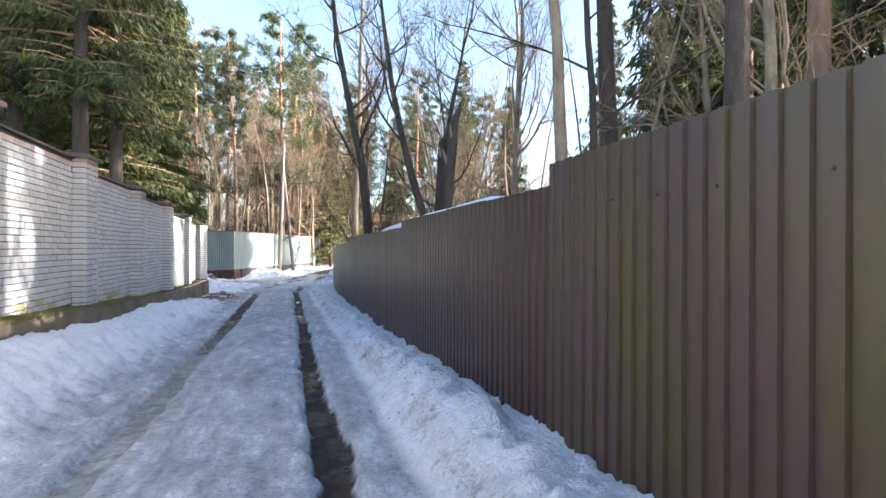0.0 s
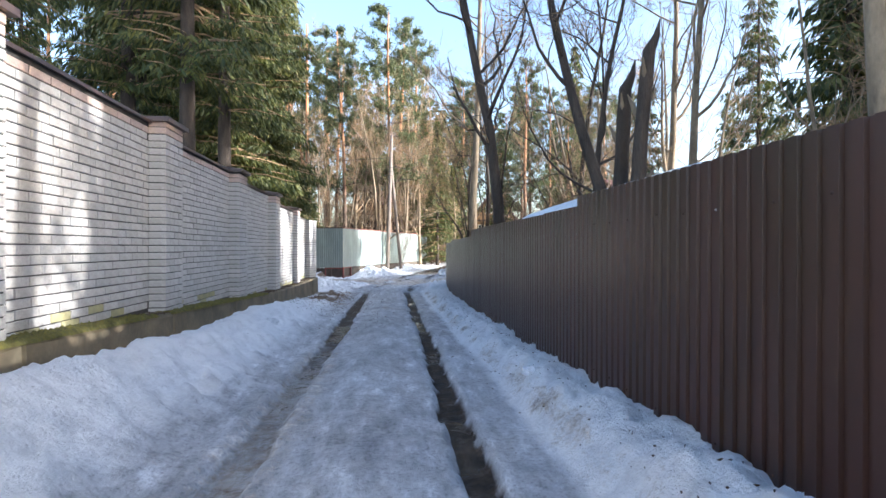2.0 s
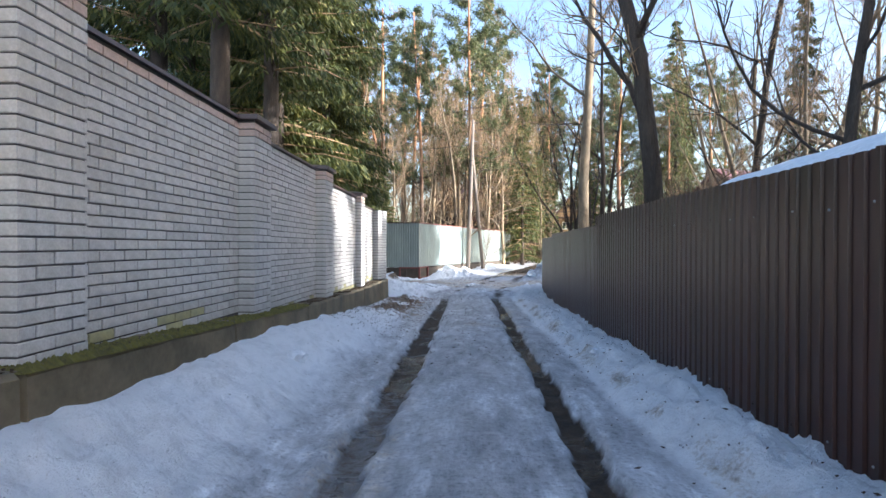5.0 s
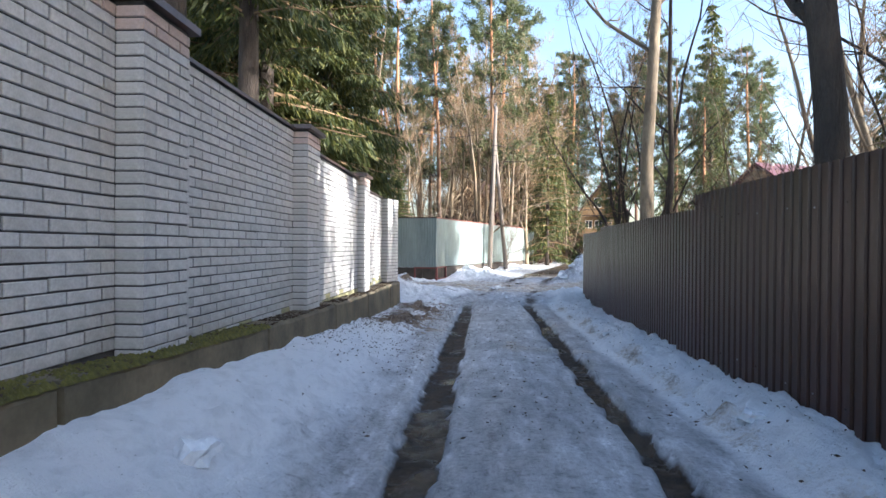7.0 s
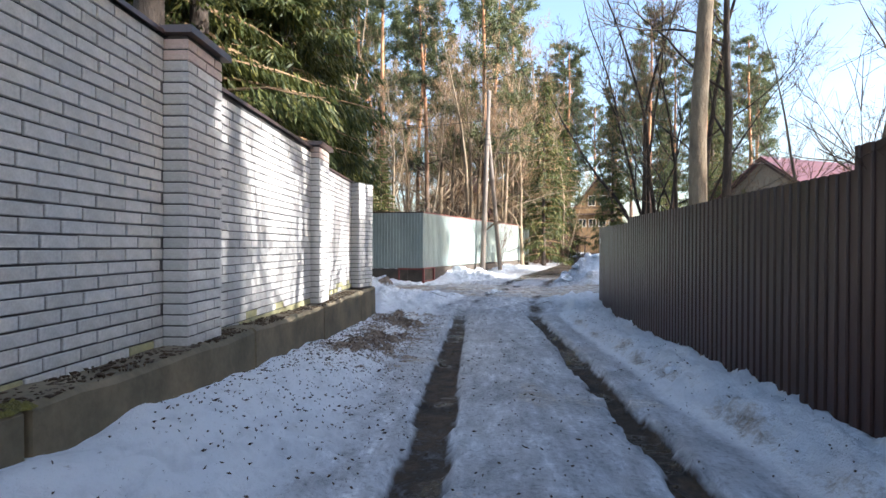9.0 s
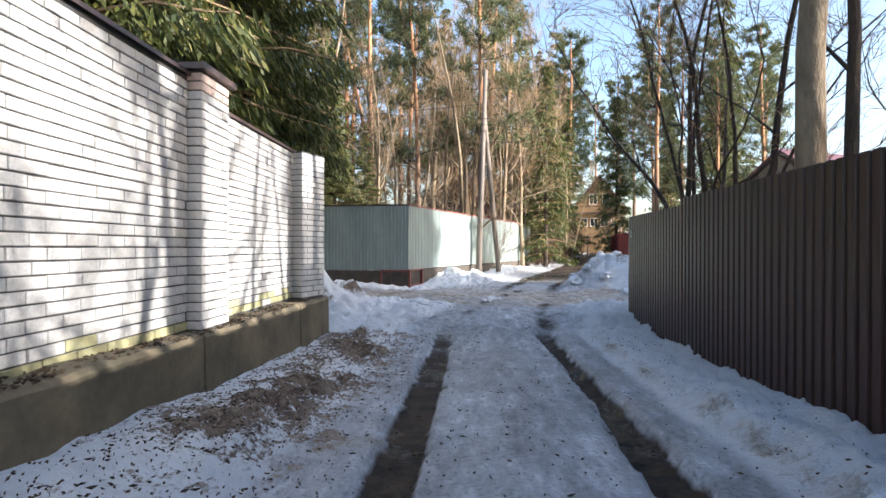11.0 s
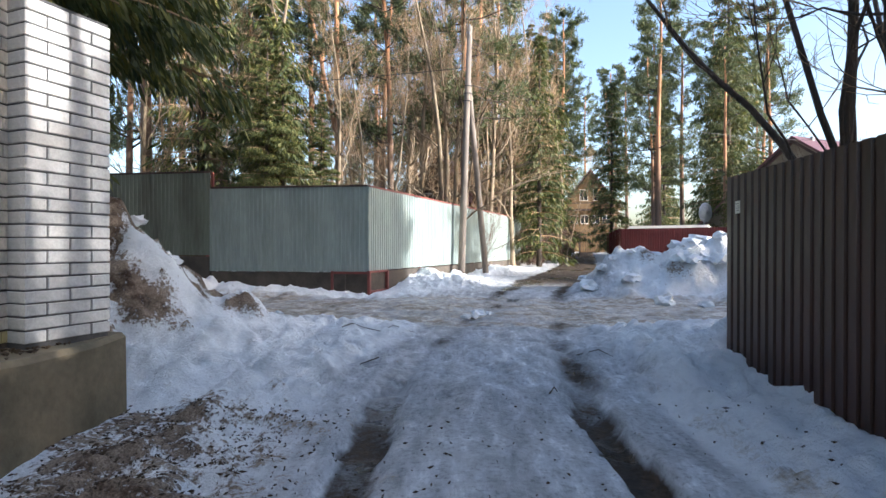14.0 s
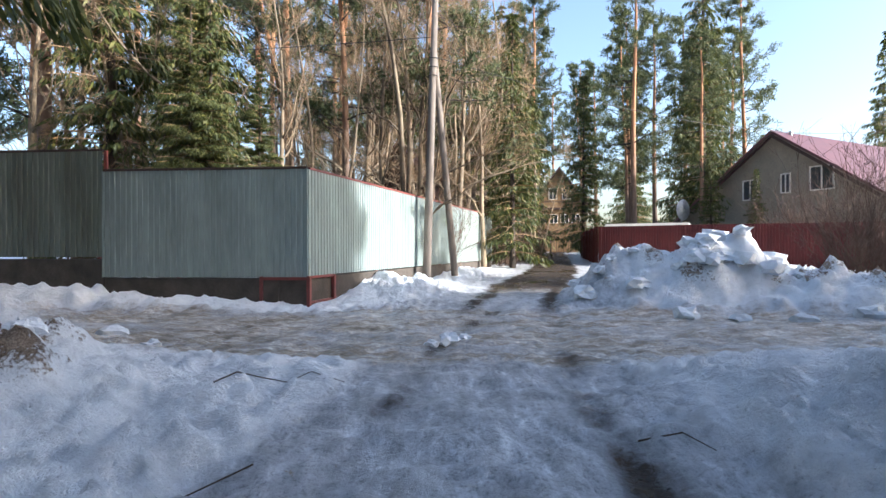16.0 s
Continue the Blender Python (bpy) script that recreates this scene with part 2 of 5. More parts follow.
class Shape:
    """Vertices and faces gathered for one mesh."""

    def __init__(self):
        self.v, self.f, self.n = [], [], 0

    def put(self, verts, faces):
        self.v.append(np.asarray(verts, float).reshape(-1, 3))
        self.f.extend(tuple(i + self.n for i in face) for face in faces)
        self.n += len(self.v[-1])
        return self

    def box(self, x0, y0, z0, x1, y1, z1, m=None, bevel=0.0):
        if bevel:
            bm = bmesh.new()
            bmesh.ops.create_cube(bm, size=1, matrix=Matrix.Translation(((x0 + x1) / 2, (y0 + y1) / 2, (z0 + z1) / 2)) @ Matrix.Diagonal((x1 - x0, y1 - y0, z1 - z0, 1)))
            bmesh.ops.bevel(bm, geom=bm.edges[:], offset=bevel, segments=1, affect="EDGES")
            vs = [v.co.copy() for v in bm.verts]
            bm.verts.index_update()
            fs = [tuple(v.index for v in f.verts) for f in bm.faces]
            bm.free()
        else:
            vs = [Vector((x, y, z)) for x in (x0, x1) for y in (y0, y1) for z in (z0, z1)]
            fs = [(0, 1, 3, 2), (4, 6, 7, 5), (0, 4, 5, 1), (2, 3, 7, 6), (0, 2, 6, 4), (1, 5, 7, 3)]
        if m is not None:
            vs = [m @ v for v in vs]
        return self.put([tuple(v) for v in vs], fs)

    def tube(self, path, radii, sides=6, cap=True):
        p = np.asarray(path, float)
        k = len(p)
        d = np.gradient(p, axis=0)
        d /= np.linalg.norm(d, axis=1)[:, None] + 1e-9
        ref = np.array([1.0, 0.0, 0.0]) if abs(d[0][0]) < 0.8 else np.array([0.0, 1.0, 0.0])
        a = np.cross(d, ref)
        a /= np.linalg.norm(a, axis=1)[:, None] + 1e-9
        b = np.cross(d, a)
        w = np.arange(sides) * 2 * math.pi / sides
        r = np.asarray(radii, float).reshape(-1, 1, 1)
        ring = p[:, None, :] + r * (np.cos(w)[None, :, None] * a[:, None, :] + np.sin(w)[None, :, None] * b[:, None, :])
        faces = [(i * sides + j, i * sides + (j + 1) % sides, (i + 1) * sides + (j + 1) % sides, (i + 1) * sides + j) for i in range(k - 1) for j in range(sides)]
        if cap:
            faces += [tuple(range(sides))[::-1], tuple(range((k - 1) * sides, k * sides))]
        return self.put(ring.reshape(-1, 3), faces)

    def mesh(self, name, mat, smooth=False):
        me = bpy.data.meshes.new(name)
        v = np.concatenate(self.v) if self.v else np.zeros((0, 3))
        me.from_pydata(v.tolist(), [], self.f)
        me.materials.append(mat)
        if smooth:
            me.polygons.foreach_set("use_smooth", [True] * len(me.polygons))
        me.update()
        return me


def part(name, shape, mat, parent=None, label="", smooth=False):
    ob = new(name, shape.mesh(name, mat, smooth))
    if parent is not None:
        ob.parent = parent
    if label:
        ob["label"] = label
    return ob


def thing(name, label, category, group="", kind="", at=None):
    ob = new(name)
    if at is not None:
        ob.matrix_basis = at
    return tagged(ob, label, category, group, kind)


def lattice(ix, iy, seed):
    h = (ix.astype(np.int64) * 374761393 + iy.astype(np.int64) * 668265263 + seed * 1274126177) & 0x7FFFFFFF
    h = ((h ^ (h >> 13)) * 1103515245) & 0x7FFFFFFF
    return ((h ^ (h >> 16)) & 0xFFFF) / 65535.0


def vnoise(x, y, size, seed=0, octaves=3):
    """Value noise, about -1 to 1, with features of the given size in metres."""
    total, amp, norm = 0, 1.0, 0
    for o in range(octaves):
        u, v = x / size, y / size
        i, j = np.floor(u), np.floor(v)
        fu, fv = u - i, v - j
        fu, fv = fu * fu * (3 - 2 * fu), fv * fv * (3 - 2 * fv)
        a, b = lattice(i, j, seed + o), lattice(i + 1, j, seed + o)
        c, d = lattice(i, j + 1, seed + o), lattice(i + 1, j + 1, seed + o)
        total = total + amp * ((a * (1 - fu) + b * fu) * (1 - fv) + (c * (1 - fu) + d * fu) * fv)
        norm += amp
        amp, size = amp * 0.5, size * 0.5
    return 2 * total / norm - 1


def sstep(a, b, x):
    t = np.clip((x - a) / (b - a), 0, 1)
    return t * t * (3 - 2 * t)


# ---- ground ----


def road_z(y):
    return np.interp(y, [-40, 0, 20, 31, 46, 60, 400], [0.5, 0.0, -0.44, -0.44, -0.20, 0.02, 3.0])


def hill(x, y, cx, cy, sx, sy, turn, height, power=1.0):
    c, s = math.cos(radians(turn)), math.sin(radians(turn))
    u, v = (x - cx) * c + (y - cy) * s, -(x - cx) * s + (y - cy) * c
    return height * np.exp(-(((u / sx) ** 2 + (v / sy) ** 2) ** power))


def line_distance(x, y, pts):
    best = np.full(np.shape(x), 1e9)
    for (x0, y0), (x1, y1) in zip(pts[:-1], pts[1:]):
        dx, dy = x1 - x0, y1 - y0
        t = np.clip(((x - x0) * dx + (y - y0) * dy) / (dx * dx + dy * dy), 0, 1)
        best = np.minimum(best, np.hypot(x - x0 - t * dx, y - y0 - t * dy))
    return best


TRACK = [(0.45, 28.5), (1.05, 31.0), (2.5, 36.0), (4.8, 43.0), (7.0, 52.0), (13.0, 76.0), (30.0, 130.0)]


def lane_fade(y):
    return 1 - sstep(21.5, 24.5, y)


def ground(x, y):
    """Height of the ground and its ice, mud, dirt and slush shares."""
    z = road_z(y)
    n1, n2, n3, n4 = vnoise(x, y, 1.3, 3), vnoise(x, y, 0.42, 7), vnoise(x, y, 0.17, 11), vnoise(x, y, 0.08, 13, 2)
    lane = lane_fade(y)
    wob = 0.06 * vnoise(x * 0 + 3.1, y, 2.5, 21)
    # banks on both sides of the lane
    left = np.interp(y, [0, 5.8, 8.5, 12, 15.8, 18.3, 21.0, 22.5], [0.60, 0.57, 0.45, 0.40, 0.24, 0.12, 0.03, 0.0])
    prof = sstep(-1.45, -2.6, x + wob + 0.10 * n1)
    lump = np.clip(prof * 3, 0, 1)
    pit = np.clip(np.abs(vnoise(x, y, 0.30, 17)) - 0.18, -0.18, 0.25)
    crumb = sstep(-0.15, 0.45, vnoise(x, y, 1.6, 19) + 0.55 * (1 - sstep(-2.1, -1.4, x) * 0.3) - 0.25)
    crumb = np.maximum(crumb, 0.8 * sstep(6.5, 10, y))
    z = z + lane * (left * prof + lump * (0.05 * n1 + 0.035 * n2 + crumb * sstep(0.05, 0.45, x + 2.75) * (0.18 * pit + 0.05 * n3 + 0.05 * n4)))
    ridge = np.interp(y, [0, 4.5, 8, 15, 20, 22.5, 24], [0.30, 0.27, 0.19, 0.15, 0.09, 0.06, 0.0])
    rp = sstep(0.72, 1.12, x + wob + 0.09 * n1) * (1 - 0.35 * sstep(1.2, 1.5, x))
    z = z + lane * (ridge * rp + np.clip(rp * 2, 0, 1) * (0.03 * n1 + 0.035 * n2 + 0.03 * n3 + 0.045 * n4 + 0.16 * pit))
    # ruts
    rl = -1.20 + 0.06 * vnoise(x * 0, y, 3.0, 31)
    rr = 0.27 + 0.05 * vnoise(x * 0, y, 3.5, 37)
    edge = 0.045 * n2 + 0.035 * n3 + 0.012 * n4
    dl, dr = np.abs(x - rl) + edge, np.abs(x - rr) + edge
    fade = 1 - sstep(21.0, 24.0, y)
    wl = 0.13 + 0.035 * vnoise(x * 0 + 5, y, 1.7, 41)
    wr = 0.115 + 0.04 * vnoise(x * 0 + 9, y, 1.9, 43)
    cut_l, cut_r = (1 - sstep(wl * 0.8, wl * 1.4, dl)) * fade, (1 - sstep(wr * 0.85, wr * 1.35, dr)) * fade
    z = z - 0.075 * cut_l - 0.10 * cut_r
    crown = np.exp(-((x + 0.46) / 0.42) ** 2) * lane
    second = (1 - sstep(0.05, 0.2, np.abs(x + 0.87) + edge)) * np.interp(y, [0, 4, 8, 11], [1, 1, 0.4, 0]) * lane
    z = z + 0.035 * crown - 0.03 * second + 0.014 * n2 + 0.010 * n3 + 0.005 * n4
    # heaps left by the plough at the crossing
    lumpy = 1 + 0.28 * vnoise(x, y, 0.9, 51) + 0.18 * n2
    heap = hill(x, y, -5.0, 23.4, 1.45, 1.2, 0, 1.75) + hill(x, y, -3.9, 24.7, 1.4, 1.1, -40, 0.24) + hill(x, y, -7.8, 28.6, 3.4, 1.1, -50, 0.35)
    heap = heap + hill(x, y, 4.25, 31.4, 1.75, 1.6, 0, 0.95, 1.9) + hill(x, y, 6.5, 30.5, 1.75, 1.3, -12, 0.62, 1.5) + hill(x, y, 8.9, 28.9, 1.9, 1.1, -25, 0.26)
    heap = heap + hill(x, y, -1.2, 33.6, 1.1, 1.7, -12, 0.38, 1.4) + hill(x, y, 0.9, 39.5, 0.8, 3.0, -18, 0.22)
    heap = heap + hill(x, y, -7.2, 30.45, 2.6, 0.5, 0, 0.36) + hill(x, y, 2.6, 24.2, 1.5, 0.8, 15, 0.28)
    z = z + hill(x, y, -2.9, 30.5, 1.1, 0.7, 0, -0.13)
    piled = np.clip(heap * 4, 0, 1)
    chunk = np.abs(vnoise(x, y, 0.75, 53)) * 0.9 + np.abs(vnoise(x, y, 0.33, 57)) * 0.55
    z = z + heap * lumpy + np.clip(heap * 2.2, 0, 1) * 0.32 * (chunk - 0.38) + piled * (0.08 * n2 + 0.08 * n3 + 0.055 * n4 + 0.2 * pit)
    band = sstep(25.4, 26.3, y + 0.5 * n1 + 0.3 * n2) * (1 - sstep(29.8, 30.8, y + 0.4 * n1))
    mouth = (1 - sstep(1.15, 1.5, np.abs(x + 0.35 - 0.10 * (y - 22)) + 0.16 * n1 + 0.08 * n2)) * sstep(21.5, 23, y) * (1 - sstep(30, 31.5, y))
    cross = np.maximum(band, mouth) * (1 - piled)
    drift = sstep(21.5, 23, y) * (1 - sstep(30.5, 32, y)) * (1 - cross) * (1 - piled)
    z = z + drift * (0.09 + 0.05 * n2 + 0.05 * n3 + 0.04 * n4 + 0.16 * pit)
    z = z + cross * (0.035 * vnoise(x * 0.22, y, 0.32, 61) + 0.03 * n2 + 0.024 * n3 + 0.016 * n4)
    far = sstep(38, 60, y)
    z = z + far * 0.1 * n1
    inside = sstep(-2.15, -1.5, x + 0.12 * n1) * (1 - sstep(0.66, 0.84, x + 0.1 * n1))
    ice = np.clip(inside * lane + 0.95 * cross, 0, 1) * (0.85 + 0.15 * n1)
    trail = np.minimum(line_distance(x, y, [(-1.2, 20.0), (-1.05, 23.5), (-0.4, 27.0), (0.6, 30.0), (1.2, 32.0)]), line_distance(x, y, [(0.3, 21.0), (0.45, 24.0), (0.95, 27.0), (1.7, 30.0), (2.4, 32.5)]))
    trail = np.exp(-(trail / 0.2) ** 2) * sstep(20.5, 22.5, y)
    z = z - 0.035 * trail
    ice = np.maximum(ice, 0.75 * (1 - sstep(1.6, 2.8, line_distance(x, y, TRACK))))
    face = np.exp(-((x - 0.92) / 0.14) ** 2) * lane
    slush = np.clip(0.65 * face * (0.6 + 0.6 * n2), 0, 1)
    slush = np.maximum(slush, np.clip((0.45 * vnoise(x * 0.3, y, 0.5, 71) + 0.6) * band * (1 - piled), 0, 1))
    slush = np.maximum(slush, np.clip((n1 + n2 - 0.35) * 0.8, 0, 0.5) * (inside * lane))
    slush = np.maximum(slush, (1 - sstep(0.16, 0.42, np.abs(x - rl - 0.04) + edge)) * lane * np.interp(y, [0, 9, 12], [0.42, 0.42, 0.25]))
    wet = np.interp(y, [0, 5, 9, 11.5], [0.42, 0.46, 0.62, 1.0])
    mud = np.clip(np.maximum((1 - sstep(wl * 0.92, wl * 1.15, dl)) * (0.85 + 0.2 * n1) * fade * wet, (1 - sstep(wr * 0.95, wr * 1.12, dr)) * 0.97 * fade), 0, 1)
    mud = np.maximum(mud, np.clip(trail * (0.28 + 0.5 * n2 + 0.25 * n1), 0, 0.6))
    mud = np.maximum(mud, np.exp(-(((x - 0.45) / 0.16) ** 2 + ((y - 23.1) / 0.75) ** 2)) * 0.95)
    mud = np.maximum(mud, 0.45 * second * (0.5 + 0.5 * n2))
    d = line_distance(x, y, TRACK)
    wheel = np.exp(-((d - 0.70) / 0.26) ** 2)
    mud = np.maximum(mud, np.clip(wheel * (0.85 + 0.5 * n2) * sstep(28, 31, y), 0, 0.95))
    mud = np.maximum(mud, sstep(30, 36, y) * (1 - sstep(0.85, 1.15, d + 0.25 * n2 + 0.2 * n1)) * 0.92)
    dirt = np.exp(-((x + 2.3) / 0.75) ** 2) * sstep(14.5, 18.5, y) * (1 - sstep(21.3, 22.6, y))
    dirt = np.clip(dirt * (0.74 + 0.5 * n1 + 0.6 * n2 + 0.4 * n3), 0, 1)
    dirt = np.maximum(dirt, np.clip((vnoise(x, y, 0.6, 63) + 0.6 * n2) * 2.2 + 0.42 - 0.35 * sstep(0, 2, x), 0, 0.95) * piled * (1 - 0.45 * sstep(0, 2, x)) * np.where(x < 0, 1 - sstep(24.5, 25.2, y), 1.0) * sstep(21.8, 22.3, y) * sstep(-0.25, 0.25, z))
    dirt = np.maximum(dirt, np.clip(0.25 * lump * lane * (n1 + n2 - 0.2), 0, 0.3) * sstep(9, 13, y))
    return z, np.clip(ice, 0, 1), mud, dirt, slush


def spaced(stops):
    out = []
    for (a, b, s) in stops:
        out.extend(np.arange(a, b - 1e-6, s))
    return np.array(out + [stops[-1][1]])


gx = spaced([(-600, -100, 100), (-100, -20, 10), (-20, -9, 0.7), (-9, -3.4, 0.09), (-3.4, 1.75, 0.042), (1.75, 3, 0.08), (3, 9.5, 0.09), (9.5, 20, 0.7), (20, 100, 10), (100, 600, 100)])
gy = spaced([(-600, -100, 100), (-100, -10, 10), (-10, 0, 1), (0, 1.5, 0.2), (1.5, 27, 0.052), (27, 34, 0.075), (34, 48, 0.25), (48, 90, 1.5), (90, 150, 10), (150, 900, 125)])
X, Y = np.meshgrid(gx, gy)
Z, ICE, MUD, DIRT, SLUSH = ground(X, Y)
shape = Shape()
nx, ny = len(gx), len(gy)
idx = np.arange(nx * ny).reshape(ny, nx)
quads = np.stack([idx[:-1, :-1], idx[:-1, 1:], idx[1:, 1:], idx[1:, :-1]], -1).reshape(-1, 4)
shape.v.append(np.stack([X, Y, Z], -1).reshape(-1, 3))
shape.f = quads.tolist()
gobj = part("ground", shape, GROUND, smooth=True)
tagged(gobj, "rutted icy snow lane with plough heaps and slush", "ground", kind="structure")
for key, arr in (("ice", ICE), ("mud", MUD), ("dirt", DIRT), ("slush", SLUSH)):
    at = gobj.data.attributes.new(key, "FLOAT", "POINT")
    at.data.foreach_set("value", arr.reshape(-1).astype(np.float32))


def gz(x, y):
    return float(ground(np.array([float(x)]), np.array([float(y)]))[0][0])


# ---- white brick wall ----
COURSE, BL = 0.0755, 0.26
WALL_TURN = math.degrees(math.atan(0.023))


def wall_x(y):
    return -2.87 - 0.023 * (y - 8) - 0.065 * min(max((y - 14.7) / 3.5, 0.0), 1.0)


def found_z(y):
    return float(np.interp(y, [0, 6.6, 13, 18.3, 22], [0.86, 0.57, 0.28, 0.14, 0.12]))


brick_mesh = Shape().box(-0.06, -0.125, -0.0325, 0, 0.125, 0.0325, bevel=0.004).mesh("brick", WHITE_BRICK)
pink_mesh = Shape().box(-0.06, -0.125, -0.0325, 0, 0.125, 0.0325, bevel=0.004).mesh("brick", PINK_BRICK)
algae_mesh = Shape().box(-0.06, -0.125, -0.0325, 0, 0.125, 0.0325, bevel=0.004).mesh("brick", ALGAE_BRICK)
deep_mesh = Shape().box(-0.18, -0.125, -0.0325, 0, 0.125, 0.0325, bevel=0.004).mesh("brick", WHITE_BRICK)
deep_pink = Shape().box(-0.18, -0.125, -0.0325, 0, 0.125, 0.0325, bevel=0.004).mesh("brick", PINK_BRICK)
rng = random.Random(5)


def lay(parent, mesh, x, y0, y1, z):
    """One brick from y0 to y1 along its wall, face at x."""
    w = y1 - y0 - 0.010
    if w < 0.03:
        return
    ob = bpy.data.objects.new("brick", mesh)
    scene.collection.objects.link(ob)
    ob.parent = parent
    ob.matrix_basis = pose(x + rng.uniform(-0.002, 0.003), (y0 + y1) / 2, z + rng.uniform(-0.0015, 0.0015), rng.uniform(-0.5, 0.5), 0, rng.uniform(-0.5, 0.5)) @ Matrix.Diagonal((1, w / 0.25, 1, 1))


pillar_y = [5.52, 8.50, 11.57, 14.66, 18.18]
PW = 0.51
pillar_top = [2.66, 2.57, 2.46, 2.38, 2.30]
panel_top = [2.54, 2.45, 2.36, 2.24, 2.13]
panels = []   # (y0, y1, top)
for i, y in enumerate(pillar_y):
    panels.append((y + PW, pillar_y[i + 1] if i + 1 < len(pillar_y) else 21.08, panel_top[i]))


def coping(length, w, parent):
    s = Shape()
    prof = [(-w / 2 - 0.03, -0.012), (-w / 2 - 0.03, 0.02), (0, 0.055), (w / 2 + 0.03, 0.02), (w / 2 + 0.03, -0.012), (w / 2 + 0.024, -0.012), (w / 2 + 0.024, 0.006), (-w / 2 - 0.024, 0.006)]
    k = len(prof)
    s.put([(x, y, z) for y in (0, length) for x, z in prof], [(j, (j + 1) % k, k + (j + 1) % k, k + j) for j in range(k)] + [tuple(range(k))[::-1], tuple(range(k, 2 * k))])
    return part("coping", s, COPING, parent, "dark brown folded metal coping")


for i, (y0, y1, top) in enumerate(panels):
    m = pose(wall_x(y0), y0, 0, 0, 0, WALL_TURN)
    w = thing("wall_%d" % (i + 1), "white silicate brick wall panel with dark joints", "wall", kind="structure", at=m)
    L = y1 - y0
    zb = found_z(y1) - 0.03
    part("backing", Shape().box(-0.25, -0.02, zb - 0.2, -0.014, L + 0.02, top), MORTAR, w, "grey mortar between the bricks")
    k0 = math.ceil(zb / COURSE)
    k = k0
    while (k + 1) * COURSE <= top + 0.02:
        z = (k + 0.5) * COURSE
        y = -BL * (0.5 if k % 2 else 0.0) - rng.uniform(0.0, 0.05)
        last = (k + 2) * COURSE > top + 0.02
        while y < L:
            a, b = max(y, 0.0), min(y + BL, L)
            lay(w, algae_mesh if k <= k0 + 1 and rng.random() < (0.9 if k <= k0 else 0.3) * (1.0 if i > 2 else 0.3) else pink_mesh if (last and i < 2) else brick_mesh, 0, a, b, z)
            y += BL + rng.uniform(-0.004, 0.004)
        k += 1
    c = coping(L, 0.25, w)
    c.location = (-0.125, 0, top)


def pillar(name, at, zb, top, cap, front=0.17, pink=2):
    p = thing(name, "white brick pillar with a dark metal cap" if cap else "white brick end pillar of the wall", "pillar", "pillars of the brick wall", "structure", at)
    part("backing", Shape().box(-0.36, 0.012, zb - 0.2, front - 0.012, PW - 0.012, top), MORTAR, p, "grey mortar between the bricks")
    k = math.ceil(zb / COURSE)
    while (k + 1) * COURSE <= top + 0.02:
        z = (k + 0.5) * COURSE
        cuts = [0, PW / 2, PW] if k % 2 else [0, 0.125, 0.385, PW]
        high = (k + 1 + pink) * COURSE > top + 0.02
        for a, b in zip(cuts[:-1], cuts[1:]):
            lay(p, deep_pink if high else deep_mesh, front, a, b, z)
        k += 1
    if cap:
        s = Shape()
        x0, x1, y0, y1 = -0.40, front + 0.05, -0.05, PW + 0.05
        cx, cy = (x0 + x1) / 2, (y0 + y1) / 2
        s.put([(x0, y0, -0.02), (x1, y0, -0.02), (x1, y1, -0.02), (x0, y1, -0.02), (x0, y0, 0.03), (x1, y0, 0.03), (x1, y1, 0.03), (x0, y1, 0.03), (cx, cy, 0.10)],
              [(3, 2, 1, 0), (0, 1, 5, 4), (1, 2, 6, 5), (2, 3, 7, 6), (3, 0, 4, 7), (4, 5, 8), (5, 6, 8), (6, 7, 8), (7, 4, 8)])
        part("cap", s, COPING, p, "dark brown sheet metal cap").location = (0, 0, top)
    return p


for i, y in enumerate(pillar_y):
    pillar("pillar_%d" % (i + 1), pose(wall_x(y), y, 0, 0, 0, WALL_TURN), found_z(y + PW) - 0.02, pillar_top[i], True)
E_AT = pose(-3.09, 20.98, 0, 0, 0, -20.0) @ pose(-0.17, 0, 0)
pillar("pillar_6", E_AT, 0.10, 2.13, False, pink=0)

# stretch of the wall before the walk begins
w0 = tagged(part("wall_6", Shape().box(-0.25, -16, -0.2, 0, 0, 2.6), WHITE_BRICK), "white brick wall continuing behind", "wall", kind="structure")
w0.matrix_basis = pose(wall_x(5.52), 5.52, 0, 0, 0, WALL_TURN)

# concrete foundation, its front face proud of the wall
s = Shape()
joints = [-8.4 + 2.4 * k for k in range(13)]
fy = sorted(list(np.arange(-10.0, 21.3, 0.25)) + [j + d for j in joints for d in (-0.022, -0.008, 0.008, 0.022) if j < 21.2] + [21.56])
rows = []
for k, y in enumerate(fy):
    xf = wall_x(y) + 0.29 + 0.08 * min(max((y - 20.2) / 1.0, 0.0), 1.0) + 0.006 * math.sin(y * 3.1) - (0.035 if min(abs(y - j) for j in joints) < 0.01 else 0.0)
    zt = found_z(y) + 0.008 * math.sin(y * 5.3) + 0.006 * math.sin(y * 11.7)
    rows.append([(xf + 0.02, y, zt - 1.4), (xf, y, zt - 0.03), (xf - 0.03, y, zt), (xf - 0.75, y, zt), (xf - 0.75, y, zt - 1.4)])
n = 5
s.put([p for r in rows for p in r], [(i * n + j, (i + 1) * n + j, (i + 1) * n + j + 1, i * n + j + 1) for i in range(len(rows) - 1) for j in range(n - 1)] + [tuple(range(n)), tuple(range((len(rows) - 1) * n, len(rows) * n))[::-1]])
tagged(part("foundation", s, CONCRETE), "stained grey concrete strip foundation under the brick wall", "foundation", kind="structure")

